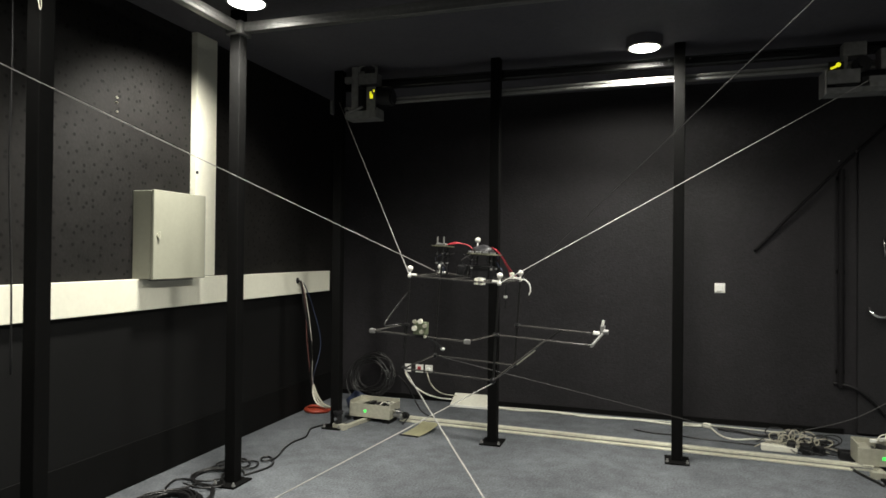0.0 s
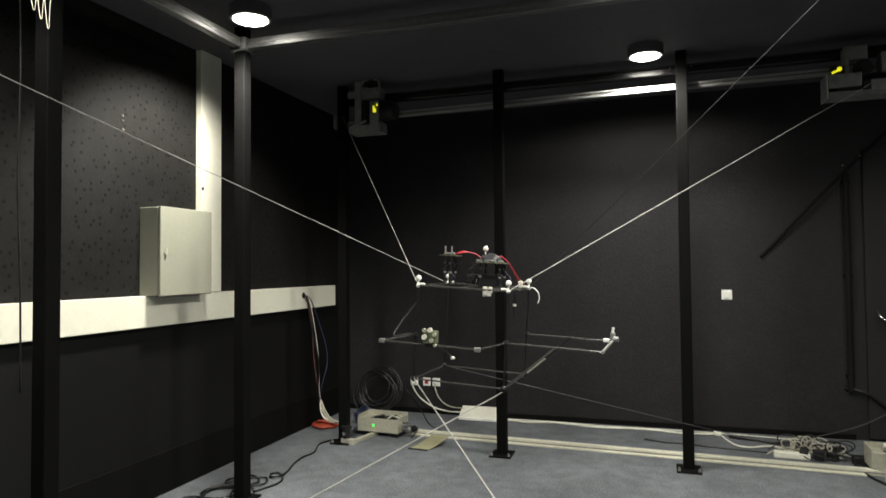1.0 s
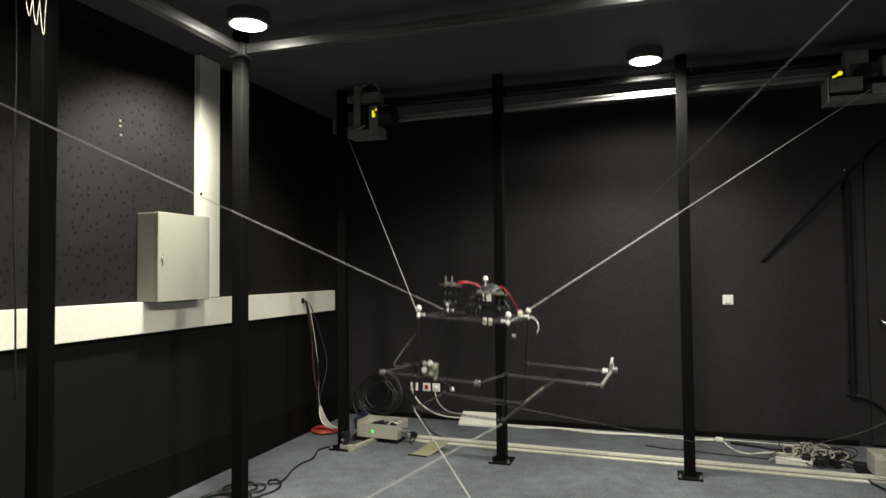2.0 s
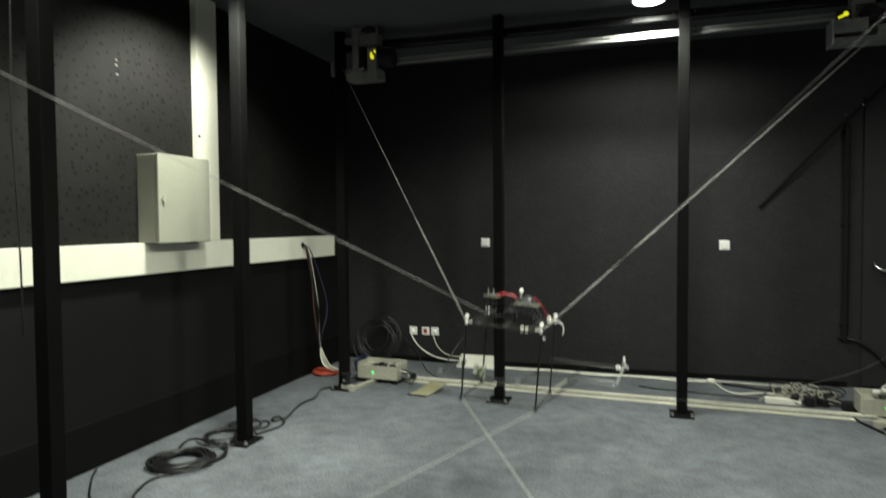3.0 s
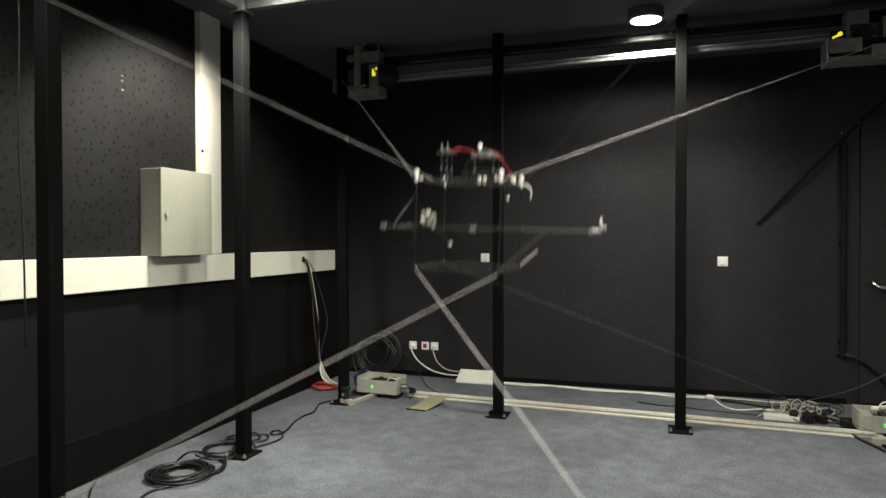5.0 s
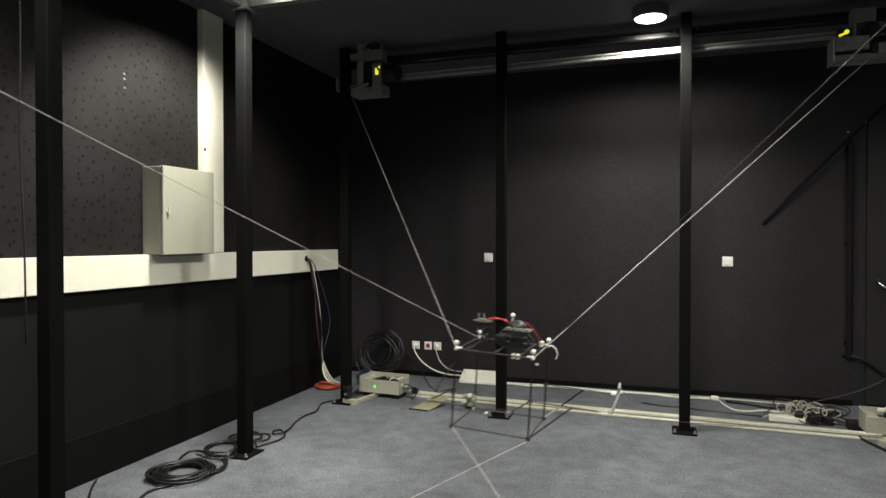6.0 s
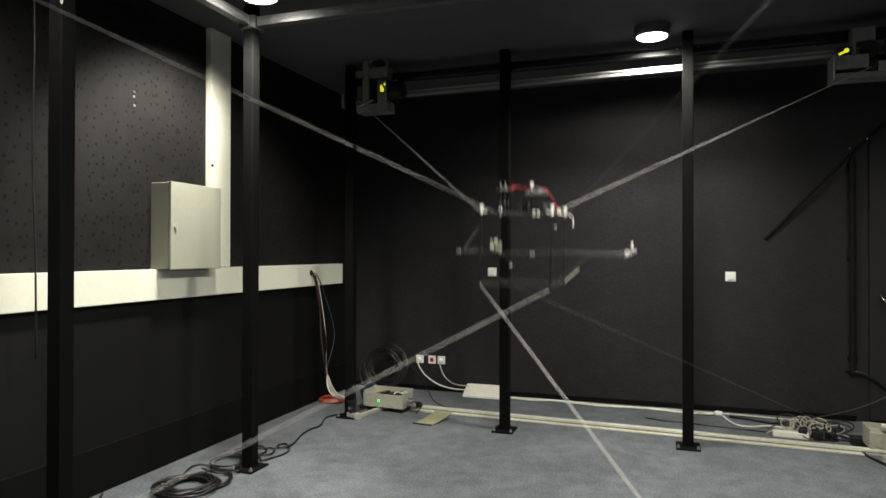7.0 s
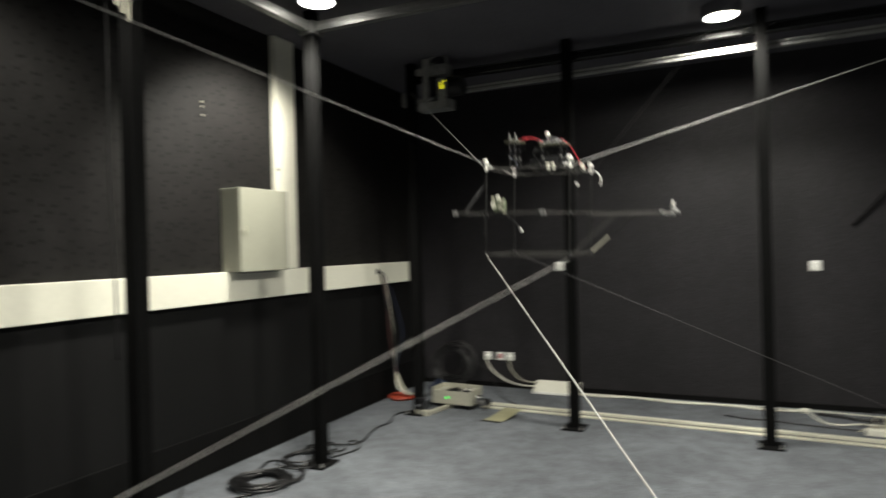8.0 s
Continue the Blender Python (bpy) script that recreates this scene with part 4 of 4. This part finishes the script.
d1 = deck(-0.10, -0.045, 0.126, 0.095, 0.085, "circuit_board", "round olive circuit board on standoffs", BOARD, True)
for ax, ay in ((-0.118, -0.06), (-0.094, -0.05)):
    bm = bmesh.new()
    rod(bm, (ax, ay, 0.13), (ax - 0.002, ay, 0.164), 0.0036, 8)
    part("antenna", bm, GREY_METAL, d1)
part("chip", block(-0.12, -0.075, 0.1302, -0.08, -0.045, 0.138, bevel=0.002), GREY_METAL, d1)
d2 = deck(0.083, -0.050, 0.104, 0.12, 0.10, "circuit_board", "thin olive circuit board under a dark cover", BOARD)
bm = bmesh.new()
for k in range(4):
    box(bm, 0.027 + 0.030 * k, -0.097, 0.1082, 0.047 + 0.030 * k, -0.078, 0.115, bevel=0.002)
part("chips", bm, GREY_METAL, d2)
bm = bmesh.new()
ball(bm, (0.065, -0.01, 0.112), 0.046, 24, 14, (1.0, 0.8, 0.62))
for v in list(bm.verts):
    v.co += 0.006 * noise.noise_vector(v.co * 38)
    v.co.z = max(v.co.z, 0.109)
part("cover", bm, DOME, d2, "dark glossy domed cover", smooth=True)
bm = bmesh.new()
rod(bm, (0.032, 0.015, 0.120), (0.032, 0.015, 0.152), 0.003, 8)
ball(bm, (0.032, 0.015, 0.160), 0.0115, 16, 12)
part("marker_ball", bm, MARKER, d2, "pale reflective marker ball", smooth=True)
for k in range(3):
    bm = bmesh.new()
    tube(bm, [(-0.085, -0.05 + 0.008 * k, 0.133), (-0.055, -0.045 + 0.012 * k - 0.006 * (k == 1), 0.138 + 0.004 * k), (-0.03, -0.035 + 0.01 * k, 0.142), (0.0, -0.02 + 0.008 * k, 0.136), (0.025, -0.01, 0.118)], 0.0016)
    part("red_wire", bm, RED, platform, "red wire between the boards", smooth=True)
    bm = bmesh.new()
    tube(bm, [(0.10, -0.01 + 0.01 * k, 0.135), (0.125, 0.01 + 0.012 * k, 0.112), (0.142, 0.04 + 0.012 * k, 0.08), (0.155, 0.07 + 0.02 * k, 0.045), (0.16 + 0.008 * k, 0.10 + 0.025 * k, 0.012)], 0.0010)
    part("red_wire", bm, RED, platform, "red wire down to the frame", smooth=True)
bm = box(bmesh.new(), 0.155, 0.10, 0.004, 0.172, 0.125, 0.032, bevel=0.003)
part("connector", bm, CREAM, platform, "cream connector")
for k in range(7):
    bm = bmesh.new()
    x, y = random.uniform(-0.13, 0.12), random.uniform(-0.09, 0.06)
    tube(bm, [(x, y, 0.012), (x + random.uniform(-.03, .03), y + random.uniform(-.03, .03), 0.04), (x + random.uniform(-.05, .05), y + random.uniform(-.04, .04), 0.07), (min(max(x, -0.12), 0.10) + random.uniform(-.02, .02), y, 0.098)], 0.0024)
    part("wire", bm, (BLACK, BLUE, RUBBER)[k % 3], platform, "dark wire under the boards", smooth=True)
part("battery", block(-0.06, 0.03, 0.008, 0.02, 0.13, 0.05, bevel=0.008), BLACK, platform, "black battery pack")
part("driver", block(0.03, -0.06, 0.010, 0.11, 0.03, 0.055, bevel=0.004), BLACK, platform, "black motor driver")

# ---- cables between winches and platform ----
ROPES = [
    ((-0.05, 0.06, 2.68), (-HX, -HY, 0.0), 0.0019),
    ((3.80, -0.02, 2.58), (HX, -HY, 0.0), 0.0019),
    ((-0.30, -5.10, 2.64), (-HX, HY, 0.0), 0.0016),
    ((3.90, -5.10, 2.80), (HX, HY, 0.0), 0.0012),
    ((0.0, -5.44, 0.03), (HX, -HY, -HZ - 0.010), 0.0021),
    ((3.50, -5.10, 0.10), (-HX, -HY, -HZ), 0.0026),
    ((3.76, -0.16, 0.12), (-HX, HY, -HZ), 0.0014),
]

# seconds, place of the platform, turn in degrees
FLIGHT = [
    (0.0, 1.690, -2.163, 1.309, 0.2, 3.3, -1.8),
    (0.5, 1.688, -2.163, 1.309, 0.1, 3.6, -2.0),
    (1.0, 1.689, -2.163, 1.309, 0.1, 3.5, -2.0),
    (1.3, 1.690, -2.163, 1.308, 0.0, 3.4, -1.9),
    (1.6, 1.689, -2.160, 1.295, 0.25, 3.3, -1.8),
    (2.0, 1.687, -2.120, 1.210, -0.6, 3.6, -1.7),
    (2.3, 1.686, -2.041, 1.061, -0.8, 4.0, -1.7),
    (2.5, 1.697, -1.931, 0.918, -0.6, 4.4, -1.8),
    (2.7, 1.706, -1.764, 0.820, -0.2, 4.6, -2.0),
    (3.0, 1.729, -1.563, 0.842, -0.8, 4.2, -2.3),
    (3.2, 1.738, -1.405, 0.928, -0.6, 3.9, -2.1),
    (3.5, 1.735, -1.300, 1.174, 0.8, 3.4, -1.7),
    (4.0, 1.712, -1.320, 1.698, 1.3, 2.9, -1.8),
    (4.2, 1.680, -1.456, 1.899, 0.8, 2.6, -1.6),
    (4.5, 1.683, -1.698, 1.866, 0.0, 1.7, -1.8),
    (4.7, 1.667, -1.845, 1.806, 0.9, 1.9, -1.8),
    (4.95, 1.660, -2.020, 1.640, 1.0, 2.2, -1.8),
    (5.25, 1.655, -2.120, 1.320, 1.6, 2.6, -1.8),
    (5.55, 1.660, -2.020, 0.990, 1.4, 2.9, -1.9),
    (5.8, 1.675, -1.810, 0.825, 1.2, 3.2, -2.0),
    (6.0, 1.709, -1.675, 0.799, 0.4, 3.7, -1.9),
    (6.5, 1.745, -1.411, 1.043, 1.5, 3.6, -2.4),
    (7.0, 1.735, -1.391, 1.551, 1.6, 1.9, -2.1),
    (7.5, 1.701, -1.614, 1.864, 0.6, 1.6, -1.7),
    (7.8, 1.680, -1.835, 1.818, 0.7, 1.8, -1.4),
    (8.0, 1.656, -1.971, 1.691, 1.0, 1.8, -1.0),
]


def aim(start, end):
    """A pose at start whose z axis points to end."""
    start, end = Vector(start), Vector(end)
    return Matrix.Translation(start) @ (end - start).to_track_quat("Z", "Y").to_matrix().to_4x4()


def motions():
    walk(platform, [(t, pose(x, y, z, rx, ry, rz)) for t, x, y, z, rx, ry, rz in FLIGHT])
    steps = list(range(1, frame(8.0) + 1, 3)) + [frame(8.0)]
    steps = sorted(set(steps))
    poses = []
    for f in steps:
        scene.frame_set(f)
        poses.append(platform.matrix_world.copy())
    for fixed, tie, thick in ROPES:
        far = Vector(fixed)
        ends = [m @ Vector(tie) for m in poses]
        longest = max((e - far).length for e in ends)
        half = longest / 2 + 0.03
        rope = thing("winch_cable", "thin pale cable taut between a winch and the platform", "cable", group="winch cables")
        bm = bmesh.new()
        rod(bm, (0, 0, 0), (0, 0, half), thick, 8)
        # the thinnest lines take the dimmed copy, for the weak light on them
        part("strand", bm, ROPE if thick > 0.0015 else DIM_ROPE, rope)
        walk(rope, [((f - 1) / FPS, aim(far, e)) for f, e in zip(steps, ends)])
        bm = bmesh.new()
        rod(bm, (0, 0, 0), (0, 0, half), thick * 0.96, 8)
        tail = part("cable", bm, ROPE if thick > 0.0015 else DIM_ROPE, platform, "pale cable tied to a corner")
        walk(tail, [((f - 1) / FPS, aim(tie, m.inverted() @ far)) for f, m in zip(steps, poses)])
    scene.frame_set(1)


motions()
